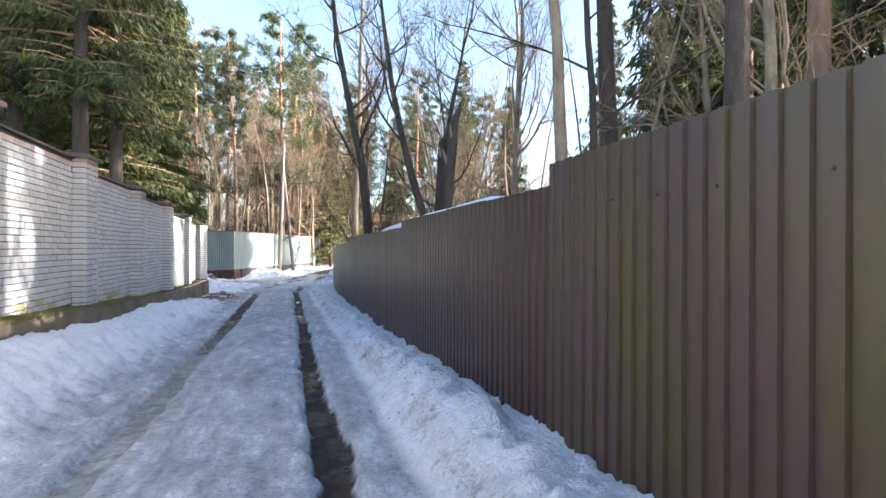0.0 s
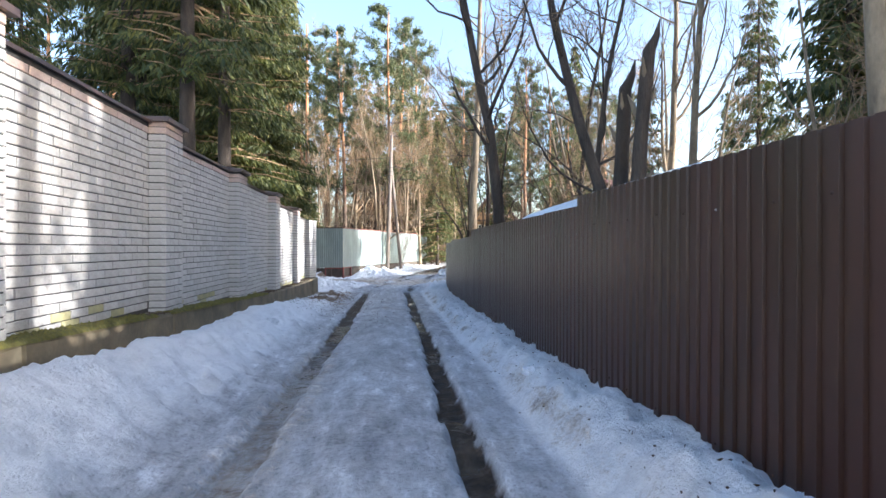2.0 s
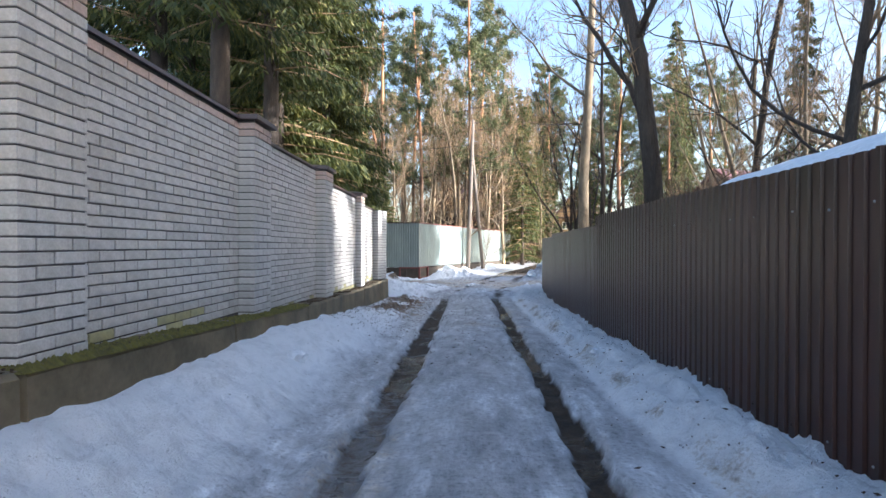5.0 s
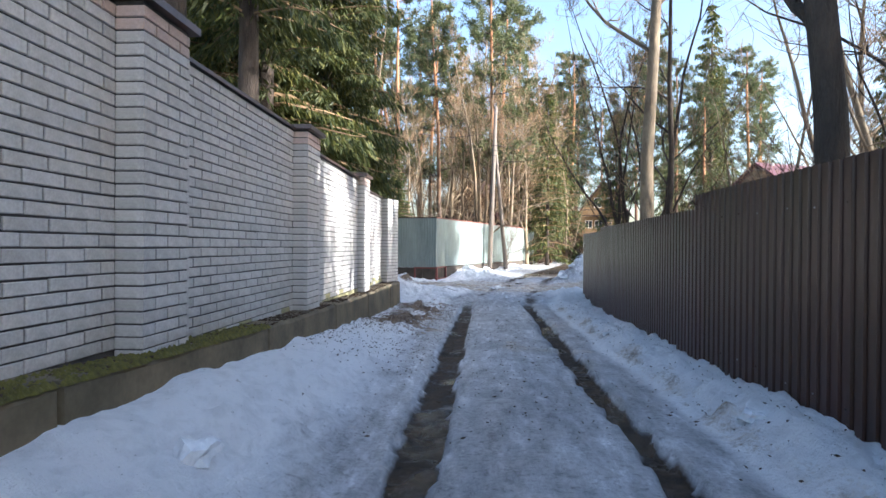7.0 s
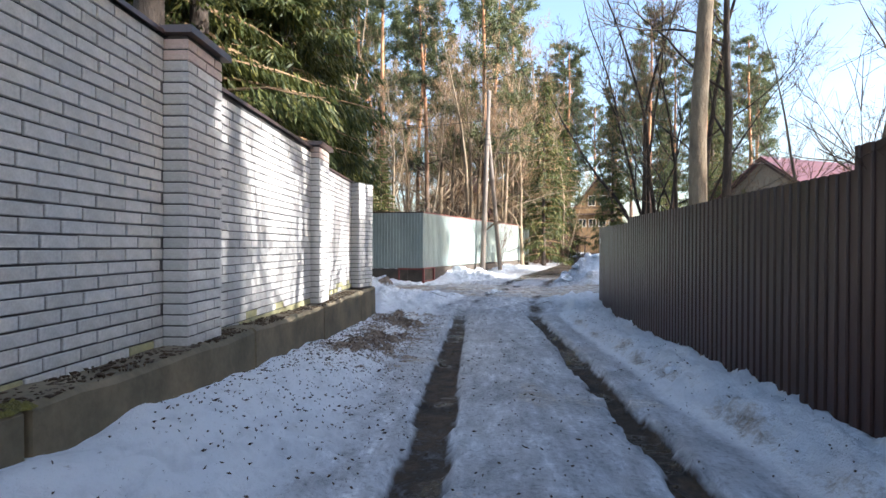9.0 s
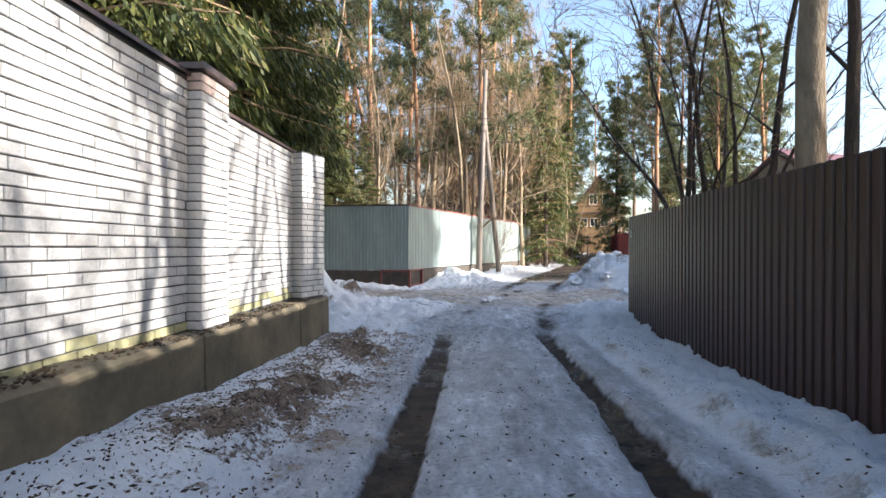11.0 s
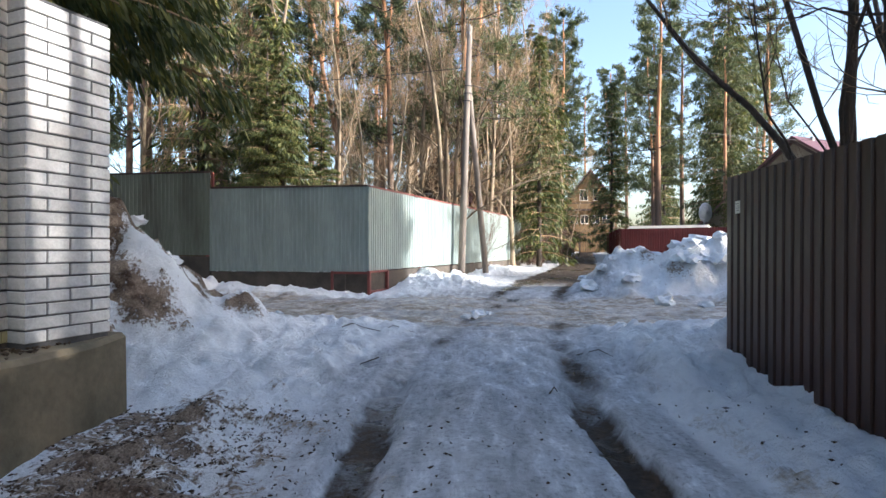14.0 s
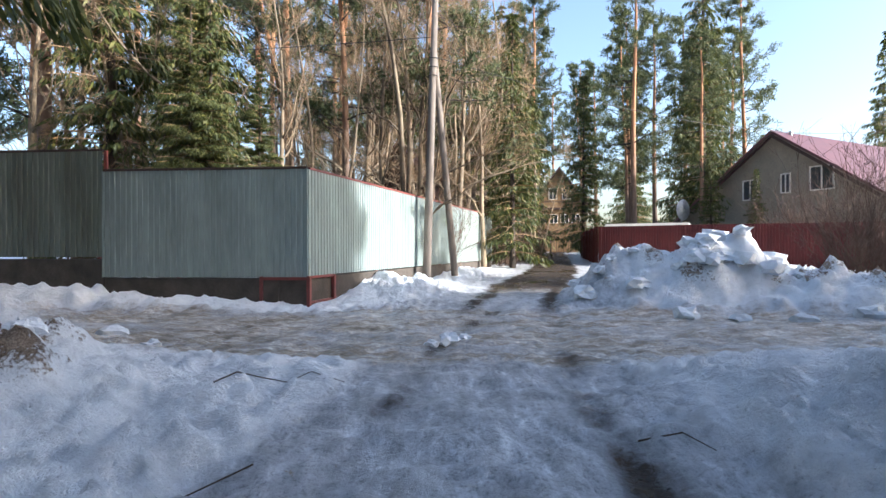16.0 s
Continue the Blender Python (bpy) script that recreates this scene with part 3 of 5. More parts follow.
# moss along the top of the foundation
s = Shape()
mr = np.random.RandomState(4)
for k in range(6200):
    y = 4.5 + 10.5 * mr.rand() ** 1.25
    if vnoise(np.array([0.0]), np.array([y]), 0.9, 81)[0] < -0.5 + 0.16 * max(0, y - 8.5):
        continue
    x = wall_x(y) + 0.28 - 0.24 * mr.rand() ** 1.5
    z, r = found_z(y), 0.010 + 0.026 * mr.rand()
    a = mr.rand() * 6.28
    base = [(x + r * math.cos(a + q), y + 1.4 * r * math.sin(a + q), z - 0.012) for q in (0, 1.26, 2.51, 3.77, 5.03)]
    s.put(base + [(x, y, z + r * (0.5 + 0.5 * mr.rand()))], [(0, 1, 5), (1, 2, 5), (2, 3, 5), (3, 4, 5), (4, 0, 5)])
tagged(part("moss", s, MOSS, smooth=True), "yellow-green moss cushions on the concrete ledge", "moss", kind="stuff")

# ---- profiled sheet fences ----


def profile_sheet(width, z0, z1, pitch=0.115, depth=0.019):
    """A trapezoid-profiled sheet along y, face towards -x, with thickness."""
    pts, y = [], 0.0
    while y < width - 1e-4:
        for dy, dx in ((0.0, 0.0), (0.58, 0.0), (0.65, 1.0), (0.93, 1.0)):
            if y + dy * pitch < width:
                pts.append((dx * depth, y + dy * pitch))
        y += pitch
    pts.append((0.0, width))
    k = len(pts)
    s = Shape()
    s.put([(x + o, y, z) for o in (0, 0.004) for z in (z0, z1) for x, y in pts],
          [(j, j + k, j + k + 1, j + 1) for j in range(k - 1)] + [(2 * k + j, 2 * k + j + 1, 3 * k + j + 1, 3 * k + j) for j in range(k - 1)] + [(k + j, 3 * k + j, 3 * k + j + 1, k + j + 1) for j in range(k - 1)])
    return s


def sheet_fence(name, label, category, mat, p0, p1, steps, sheet=1.15, post_mat=None, screws=False, seed=0, first_mat=None):
    """steps: (distance from p0, bottom, top) from each step on. The face looks to the left of p0 -> p1 turned by 90 degrees."""
    d = Vector((p1[0] - p0[0], p1[1] - p0[1], 0))
    L = d.length
    at = pose(p0[0], p0[1], 0, 0, 0, math.degrees(math.atan2(d.y, d.x)) - 90)
    f = thing(name, label, category, kind="structure", at=at)
    r = random.Random(seed)
    for (a, zb, zt), b in zip(steps, [q[0] for q in steps[1:]] + [L]):
        y = a
        while y < b - 0.02:
            w = min(sheet, b - y)
            ob = part("sheet", profile_sheet(w + 0.03, zb, zt + r.uniform(-0.006, 0.006)), first_mat if first_mat and a == 0.0 else mat, f)
            ob.location = (0.0022 * (round((y - a) / sheet) % 2), y, 0)
            ob.rotation_euler = (0, radians(r.uniform(-0.06, 0.06)), 0)
            if screws:
                for q in range(int(w / 0.345)):
                    for zq in (zb + 0.36, zt - 0.29):
                        screw = part("screw", Shape().tube([(-0.007, 0, 0), (-0.004, 0, 0), (0.004, 0, 0)], [0.004, 0.0075, 0.0085], 6), GALV if r.random() < 0.3 else DARK_WOOD, f)
                        screw.location = (0, y + 0.034 + 0.345 * q, zq + r.uniform(-0.015, 0.015))
            y += sheet
        for zr in (zb + 0.35, zt - 0.3):
            part("rail", Shape().box(0.024, a, zr, 0.064, b, zr + 0.02), post_mat or mat, f)
        y = a + 0.1
        while y < b:
            part("post", Shape().box(0.066, y, zb - 1.0, 0.126, y + 0.06, zt - 0.05), post_mat or mat, f)
            y += 2.5
    return f


FX0, FX1, FX2 = (1.60, 0.5), (1.57, 14.76), (1.83, 23.08)
sheet_fence("fence_1", "dark brown profiled steel sheet fence stepping down the lane", "fence", BROWN_SHEET, FX0, FX1,
            [(0.0, -0.3, 1.84), (2.53, -0.3, 1.70), (7.13, -0.4, 1.60)], seed=2, screws=True, first_mat=SHEEN_SHEET)
sheet_fence("fence_9", "dark brown profiled steel fence running to the corner", "fence", BROWN_SHEET, FX1, FX2,
            [(0.0, -0.7, 1.44), (5.865, -0.9, 1.36)], seed=12)
sheet_fence("fence_2", "dark brown profiled steel fence turning the corner", "fence", BROWN_SHEET, (1.845, 23.13), (14.0, 24.8), [(0, -0.9, 1.30)], seed=3)
sheet_fence("fence_3", "dark brown profiled steel fence behind the walker", "fence", BROWN_SHEET, (1.72, -14.0), (1.605, 0.45), [(0, -0.2, 2.0)], seed=4)
GC = (-2.87, 31.0)
sheet_fence("fence_4", "pale green profiled steel fence, sunlit side", "fence", GREEN_SHEET, (2.55, 45.9), GC, [(0, 0.13, 2.20)], post_mat=RED_PAINT, seed=5)
sheet_fence("fence_5", "pale green profiled steel fence in the shade with dark streaks", "fence", GREEN_SHEET, (GC[0] - 0.01, GC[1]), (-7.0, 31.45), [(0, 0.10, 2.21)], post_mat=RED_PAINT, seed=6)
sheet_fence("fence_6", "raised stretch of grey-green profiled steel fence", "fence", OLIVE_SHEET, (-7.02, 31.46), (-19.0, 32.9), [(0, 0.50, 2.62)], post_mat=RED_PAINT, seed=7)
sheet_fence("fence_7", "dark red profiled fence behind the snow heap", "fence", RED_BOARD, (7.9, 46.6), (22.0, 39.6), [(0, -0.5, 1.72)], sheet=1.15, seed=8)
sheet_fence("fence_8", "dark red fence along the far road", "fence", RED_BOARD, (10.5, 58.0), (7.9, 46.65), [(0, -0.5, 1.75)], seed=9)


def plinth(name, p0, p1, z0, z1, thick=0.3):
    d = Vector((p1[0] - p0[0], p1[1] - p0[1], 0))
    s = Shape().box(0.03, 0, z0, thick, d.length, z1, bevel=0.015)
    ob = part(name, s, PLINTH)
    ob.matrix_basis = pose(p0[0], p0[1], 0, 0, 0, math.degrees(math.atan2(d.y, d.x)) - 90)
    return tagged(ob, "rough grey concrete plinth under the green fence", "plinth", kind="structure")


plinth("plinth_1", (2.55, 45.9), (GC[0] + 0.35, GC[1] + 0.99), -1.2, 0.10)
plinth("plinth_2", (GC[0] - 0.6, GC[1] + 0.05), (-7.0, 31.45), -1.2, 0.08)
plinth("plinth_3", (-7.05, 31.46), (-19.0, 32.9), -1.2, 0.46)
# folded metal strips along the tops of the green fence
def top_strip(p0, p1, z, mat, label):
    d = Vector((p1[0] - p0[0], p1[1] - p0[1], 0))
    ob = part("top_strip", Shape().box(-0.012, 0, -0.03, 0.05, d.length, 0.016, bevel=0.005), mat)
    ob.matrix_basis = pose(p0[0], p0[1], z, 0, 0, math.degrees(math.atan2(d.y, d.x)) - 90)
    return tagged(ob, label, "trim", kind="structure")


top_strip((2.55, 45.9), (GC[0] + 0.02, GC[1] + 0.06), 2.215, RED_PAINT, "thin red metal strip along the fence top")
top_strip((GC[0] - 0.03, GC[1]), (-7.0, 31.45), 2.225, DARK_WOOD, "dark metal strip along the fence top")
top_strip((-7.02, 31.46), (-19.0, 32.9), 2.635, DARK_WOOD, "dark metal strip along the fence top")
part_post = part("post", Shape().box(-0.03, -0.03, 1.0, 0.03, 0.03, 2.62, bevel=0.004), RED_PAINT)
part_post.matrix_basis = pose(-6.98, 31.52, 0)
tagged(part_post, "red steel post at the step of the green fence", "fence post", kind="structure")
# red steel frame that carries the fence's corner
fr = thing("corner_frame", "red painted steel angle frame under the fence corner", "frame", at=pose(GC[0], GC[1], -0.5, 0, 0, -19.6))
for x, y in ((0, 0), (0, 0.95)):
    part("post", Shape().box(x - 0.02, y - 0.035, -0.2, x + 0.05, y + 0.035, 0.62), RED_PAINT, fr)
part("rail", Shape().box(-0.02, -0.03, 0.58, 0.03, 0.98, 0.63), RED_PAINT, fr)
part("rail", Shape().box(-0.02, -0.03, 0.10, 0.02, 0.98, 0.14), RED_PAINT, fr)
m = pose(0, 0, 0, 0, 0, 102.5)
part("post", Shape().box(-0.04, 0.9, -0.2, 0.02, 0.96, 0.62, m), RED_PAINT, fr)
part("rail", Shape().box(-0.04, 0.0, 0.55, 0.02, 0.96, 0.61, m), RED_PAINT, fr)
part("infill", Shape().box(-0.25, 0.05, -0.3, -0.04, 0.95, 0.56), PLINTH, fr, "grey concrete behind the frame")
part("infill", Shape().box(0.05, 0.05, -0.3, 0.25, 0.95, 0.56, m), PLINTH, fr, "grey concrete behind the frame")

# ---- trees ----


def bend(r, d, wiggle, up):
    d = d + Vector((r.gauss(0, wiggle), r.gauss(0, wiggle), r.gauss(0, wiggle) + up))
    return d.normalized()


def limb(r, p, d, length, steps, wiggle, up):
    pts = [p.copy()]
    for _ in range(steps):
        d = bend(r, d, wiggle, up)
        p = p + d * (length / steps)
        pts.append(p.copy())
    return pts, d


def bare_tree(seed, height, r0, first=0.3, limbs=13, spread=0.9, lean=(0, 0), crook=0.05, bark=BARK_GREY, twigs=4, label="bare deciduous tree with grey-brown bark", stems=1, up=0.10, reach=0.42):
    """Trunk with limbs and three orders of leafless branches."""
    r = random.Random(seed)
    t = thing("bare_tree", label, "tree")
    trunk, branch, fine = Shape(), Shape(), Shape()
    for st in range(stems):
        off = Vector((r.uniform(-0.15, 0.15), r.uniform(-0.15, 0.15), 0)) if stems > 1 else Vector()
        ln = Vector((lean[0], lean[1], 1)) if stems == 1 else Vector((lean[0] + r.uniform(-0.32, 0.32), lean[1] + r.uniform(-0.32, 0.32), 1))
        h = height * (1 if st == 0 else r.uniform(0.6, 0.95))
        rr = r0 * (1 if st == 0 else r.uniform(0.5, 0.9))
        pts, _ = limb(r, off, ln.normalized(), h, 14, crook, 0.01)
        pts[0] = pts[0] - Vector((0, 0, 0.25))
        radii = [rr * (1.35 if i == 0 else 1.0) * (1 - 0.9 * (i / 14) ** 1.1) for i in range(15)]
        trunk.tube(pts, radii, 9)
        for k in range(max(3, limbs // stems + (0 if stems == 1 else 2))):
            u = first + (1 - first) * (k + r.random()) / max(3, limbs // stems)
            u = min(u, 0.98)
            i = min(int(u * 14), 13)
            base = pts[i].lerp(pts[i + 1], u * 14 - i)
            a = r.random() * 6.283
            d = Vector((math.cos(a) * spread, math.sin(a) * spread, r.uniform(0.25, 0.9))).normalized()
            L1 = height * reach * (1.08 - u * 0.75) * r.uniform(0.65, 1.15)
            r1 = radii[i] * r.uniform(0.32, 0.55)
            p1, _ = limb(r, base, d, L1, 8, 0.16, up)
            q1 = [r1 * (1 - 0.85 * j / 8) for j in range(9)]
            branch.tube(p1, q1, 5)
            for _ in range(7):
                v = r.uniform(0.2, 1.0)
                j = min(int(v * 8), 7)
                d2 = bend(r, (p1[j + 1] - p1[j]).normalized(), 0.55, 0.12)
                p2, _ = limb(r, p1[j], d2, L1 * r.uniform(0.25, 0.5) * (1.15 - 0.5 * v), 5, 0.2, up)
                q2 = max(q1[j] * 0.5, 0.006)
                branch.tube(p2, [q2 * (1 - 0.8 * i2 / 5) for i2 in range(6)], 4, cap=False)
                for _ in range(twigs):
                    j2 = r.randrange(1, 5)
                    d3 = bend(r, (p2[j2 + 1] - p2[j2]).normalized(), 0.6, 0.1)
                    l3 = L1 * r.uniform(0.12, 0.24)
                    p3, _ = limb(r, p2[j2], d3, l3, 3, 0.22, up)
                    q3 = max(q2 * 0.45, 0.005)
                    fine.tube(p3, [q3, q3 * 0.8, q3 * 0.6, q3 * 0.4], 3, cap=False)
                    for _ in range(2):
                        j3 = r.randrange(1, 3)
                        d4 = bend(r, (p3[j3 + 1] - p3[j3]).normalized(), 0.65, 0.1)
                        p4, _ = limb(r, p3[j3], d4, l3 * r.uniform(0.35, 0.7), 2, 0.2, up)
                        fine.tube(p4, [q3 * 0.6, q3 * 0.5, q3 * 0.35], 3, cap=False)
    part("trunk", trunk, bark, t, smooth=True)
    tagged(part("branchwork", branch, bark, t, smooth=True), kind="stuff")
    tagged(part("twig_mass", fine, TWIG, t, "thin bare twigs"), kind="stuff")
    return t


def spruce(seed, height, r0, radius, low=0.08, dense=1.0, size=1.0, label="tall green spruce with drooping branches"):
    r = random.Random(seed)
    g = np.random.RandomState(seed)
    t = thing("spruce", label, "tree")
    trunk, branch = Shape(), Shape()
    trunk.tube([(0, 0, -0.3), (0, 0, 0.4), (0.02, 0, height * 0.5), (0, 0.02, height)], [r0 * 1.3, r0, r0 * 0.6, 0.01], 9)
    leaves, faces, count = [], [], 0
    z = height * low
    while z < height - 0.3:
        u = z / height
        reachd = radius * (0.72 + 0.5 * r.random()) * (1 - u) ** 0.75 * (0.75 + 0.25 * min(1, (u - low) * 12 + 0.4))
        for k in range(r.randrange(4, 7)):
            a = r.random() * 6.283
            L = reachd * r.uniform(0.65, 1.15)
            sag = 0.35 * (1 - u) + 0.05
            n = 7
            pts = []
            for i in range(n + 1):
                s = i / n
                pts.append(Vector((math.cos(a) * L * s + r.gauss(0, 0.02), math.sin(a) * L * s + r.gauss(0, 0.02), z + r.uniform(-0.03, 0.03) + L * (0.18 * s - sag * 1.5 * s * s + 0.55 * sag * s ** 3))))
            q = 0.012 + 0.012 * L
            branch.tube(pts[::2] + pts[-1:], [q * (1 - 0.8 * i / 4) for i in range(5)], 3, cap=False)
            m = max(6, int(L * 15 * dense))
            s = np.sort(g.rand(m) ** 0.7) * 0.92 + 0.08
            ip = np.clip((s * n).astype(int), 0, n - 1)
            arr = np.array([tuple(p) for p in pts])
            fr = (s * n - ip)[:, None]
            base = arr[ip] * (1 - fr) + arr[ip + 1] * fr
            out = np.array([math.cos(a), math.sin(a), 0.0])
            side = np.array([-math.sin(a), math.cos(a), 0.0])
            for rep in range(3):
                sg = np.where(g.rand(m) < 0.5, -1, 1)[:, None]
                hang = (0.45 + 1.25 * g.rand(m))[:, None]
                d = out * (0.25 + 0.5 * g.rand(m))[:, None] + side * sg * (0.25 + 0.8 * g.rand(m))[:, None] - np.array([0, 0, 1.0]) * hang
                d /= np.linalg.norm(d, axis=1)[:, None]
                ln = (0.16 + 0.26 * g.rand(m))[:, None] * size
                wv = np.cross(d, g.randn(m, 3))
                wv /= np.linalg.norm(wv, axis=1)[:, None] + 1e-6
                w = (0.018 + 0.022 * g.rand(m))[:, None] * size
                shoot = base + side * (g.randn(m) * 0.10 * L)[:, None] - np.array([0, 0, 1.0]) * (g.rand(m) * 0.11 * L)[:, None]
                mid = shoot + d * ln * 0.5
                leaves.append(np.stack([shoot, mid + wv * w, shoot + d * ln, mid - wv * w], 1).reshape(-1, 3))
                faces.append(np.arange(m * 4).reshape(m, 4) + count)
                count += m * 4
        z += 0.26 + 0.12 * r.random()
    part("trunk", trunk, BARK_GREY, t, "grey-brown scaly trunk", smooth=True)
    tagged(part("bough_mass", branch, TWIG, t), kind="stuff")
    crown = Shape()
    crown.v.append(np.concatenate(leaves))
    crown.f = np.concatenate(faces).tolist()
    tagged(part("crown", crown, SPRUCE_LEAF, t, "dark and yellow-green needle sprays"), kind="stuff")
    return t


def pine(seed, height, r0, bare=0.5, fork=False, label="tall pine with an orange upper trunk", spread=3.1, tufts=11):
    r = random.Random(seed)
    g = np.random.RandomState(seed)
    t = thing("pine", label, "tree")
    trunk, branch = Shape(), Shape()
    pts, _ = limb(r, Vector((0, 0, 0)), Vector((r.uniform(-0.03, 0.03), r.uniform(-0.03, 0.03), 1)), height, 12, 0.015, 0.01)
    pts[0].z = -0.3
    trunk.tube(pts, [r0 * (1.25 if i == 0 else 1) * (1 - 0.75 * i / 12) for i in range(13)], 10)
    tops = [pts]
    if fork:
        b = pts[4]
        p2, _ = limb(r, b, Vector((-0.3, 0.1, 1)), height * 0.6, 9, 0.03, 0.1)
        trunk.tube(p2, [r0 * 0.62 * (1 - 0.8 * i / 9) for i in range(10)], 8)
        tops.append(p2)
    leaves = []
    for path in tops:
        n = len(path) - 1
        for k in range(int(52 / len(tops))):
            u = bare + (1 - bare) * r.random() ** 0.85 if path is pts else r.uniform(0.35, 1.0)
            u = min(u, 0.985)
            i = min(int(u * n), n - 1)
            base = path[i].lerp(path[i + 1], u * n - i)
            a = r.random() * 6.283
            L = spread * (1.25 - 0.75 * u) * r.uniform(0.5, 1.1)
            p1, _ = limb(r, base, Vector((math.cos(a), math.sin(a), r.uniform(-0.15, 0.5))).normalized(), L, 6, 0.13, 0.05)
            branch.tube(p1, [0.035 * (1 - 0.8 * j / 6) * L / 2 for j in range(7)], 4, cap=False)
            for _ in range(tufts):
                j = r.randrange(2, 6)
                q = p1[j].lerp(p1[j + 1], r.random())
                d2 = bend(r, (p1[j + 1] - p1[j]).normalized(), 0.6, 0.15)
                p2, _ = limb(r, q, d2, L * r.uniform(0.15, 0.35), 2, 0.2, 0.1)
                branch.tube(p2, [0.008, 0.006, 0.004], 3, cap=False)
                for c in (p2[1], p2[2], p2[2]):
                    m = 7
                    d = g.randn(m, 3) + np.array([0, 0, 0.35])
                    d /= np.linalg.norm(d, axis=1)[:, None]
                    ln = (0.16 + 0.2 * g.rand(m))[:, None]
                    wv = np.cross(d, g.randn(m, 3))
                    wv /= np.linalg.norm(wv, axis=1)[:, None] + 1e-6
                    b0 = np.array(tuple(c)) + 0.07 * g.randn(m, 3)
                    leaves.append(np.stack([b0 - wv * 0.026, b0 + wv * 0.026, b0 + d * ln], 1).reshape(-1, 3))
    part("trunk", trunk, PINE_BARK, t, "bark grey below and orange above", smooth=True)
    tagged(part("branchwork", branch, BARK_GREY, t), kind="stuff")
    crown = Shape()
    v = np.concatenate(leaves)
    crown.v.append(v)
    crown.f = np.arange(len(v)).reshape(-1, 3).tolist()
    tagged(part("crown", crown, PINE_LEAF, t, "grey-green needle tufts"), kind="stuff")
    return t


def bush(seed, height, stems=26, spread=0.5, label="bare leafless shrub with thin brown stems"):
    r = random.Random(seed)
    t = thing("shrub", label, "shrub")
    s, f = Shape(), Shape()
    for k in range(stems):
        a = r.random() * 6.283
        b = Vector((r.gauss(0, 0.18), r.gauss(0, 0.18), -0.1))
        p, _ = limb(r, b, Vector((math.cos(a) * spread, math.sin(a) * spread, 1)).normalized(), height * r.uniform(0.5, 1.1), 6, 0.12, 0.03)
        s.tube(p, [0.011 * (1 - 0.75 * i / 6) for i in range(7)], 4, cap=False)
        for _ in range(7):
            j = r.randrange(1, 6)
            d = bend(r, (p[j + 1] - p[j]).normalized(), 0.5, 0.1)
            p2, _ = limb(r, p[j], d, height * r.uniform(0.15, 0.4), 3, 0.15, 0.06)
            f.tube(p2, [0.005, 0.004, 0.003, 0.002], 3, cap=False)
            for _ in range(3):
                j2 = r.randrange(1, 3)
                p3, _ = limb(r, p2[j2], bend(r, (p2[j2 + 1] - p2[j2]).normalized(), 0.6, 0.1), height * r.uniform(0.06, 0.16), 2, 0.15, 0.05)
                f.tube(p3, [0.003, 0.0025, 0.002], 3, cap=False)
    tagged(part("stem_mass", s, SHRUB, t), kind="stuff")
    tagged(part("twig_mass", f, SHRUB, t), kind="stuff")
    return t


def stand(ob, x, y, turn=0.0, scale=1.0, tilt=(0, 0), sink=0.0, label=""):
    """Set a first tree down at a place."""
    ob.matrix_basis = pose(x, y, gz(x, y) - sink, tilt[0], tilt[1], turn) @ Matrix.Scale(scale, 4)
    if label:
        ob["label"] = label
    return ob


def again(ob, x, y, turn=0.0, scale=1.0, tilt=(0, 0), sink=0.0, label=""):
    # copies take the first one's scale again, so it is divided out
    c = copy_thing(ob, pose(x, y, gz(x, y) - sink, tilt[0], tilt[1], turn) @ Matrix.Scale(scale / ob.scale[0], 4))
    if label:
        c["label"] = label
    return c


# near trees behind the brown fence
dark_bark = "dark-barked bare tree behind the brown fence"
stand(bare_tree(11, 10.5, 0.135, 0.26, 15, 0.95, (0.0, 0.0), 0.055, twigs=4, label=dark_bark), 1.95, 13.0, 40)
stand(bare_tree(12, 7.5, 0.085, 0.40, 12, 1.0, (-0.20, 0.06), 0.03, bark=BARK_GREY, label="leaning bare tree with peeling bark"), 2.58, 8.05, 0)
stand(bare_tree(14, 14.0, 0.14, 0.35, 13, 0.8, (0.02, 0.02), 0.03, bark=BARK_PALE, label="straight bare tree with pale sunlit bark"), 2.22, 18.85, 10)
t1 = stand(bare_tree(15, 14.0, 0.19, 0.45, 12, 0.7, (0, 0), 0.025, label="thick straight trunk of a bare tree"), 5.3, 8.0, 0)
stand(bare_tree(16, 11.0, 0.10, 0.4, 11, 0.8, (-0.03, 0), 0.035, bark=BARK_PALE, label="slim bare tree beside a thicker one"), 3.45, 6.05, 0)
stand(bare_tree(17, 9.0, 0.07, 0.16, 40, 1.0, (0.0, 0.0), 0.08, stems=9, label="many-stemmed bare tree at the fence corner", reach=0.5), 2.95, 22.6, 0)
stand(bare_tree(18, 9.0, 0.075, 0.3, 11, 0.9, (0.02, 0.05), 0.04, label="slim bare tree behind the fence"), 2.65, 19.0, 0)
stand(bare_tree(19, 8.5, 0.07, 0.15, 16, 1.0, (-0.05, 0.0), 0.06, label="twiggy bare tree behind the fence"), 3.5, 11.9, 0)
stand(bare_tree(20, 9.5, 0.08, 0.15, 16, 0.9, (0.0, 0.05), 0.05, label="twiggy bare tree near the shed"), 4.3, 15.4, 0)
snag = thing("broken_trunk", "broken dead trunk with two stems and a splintered top", "tree stump", at=pose(2.32, 8.3, gz(2.32, 8.3)))
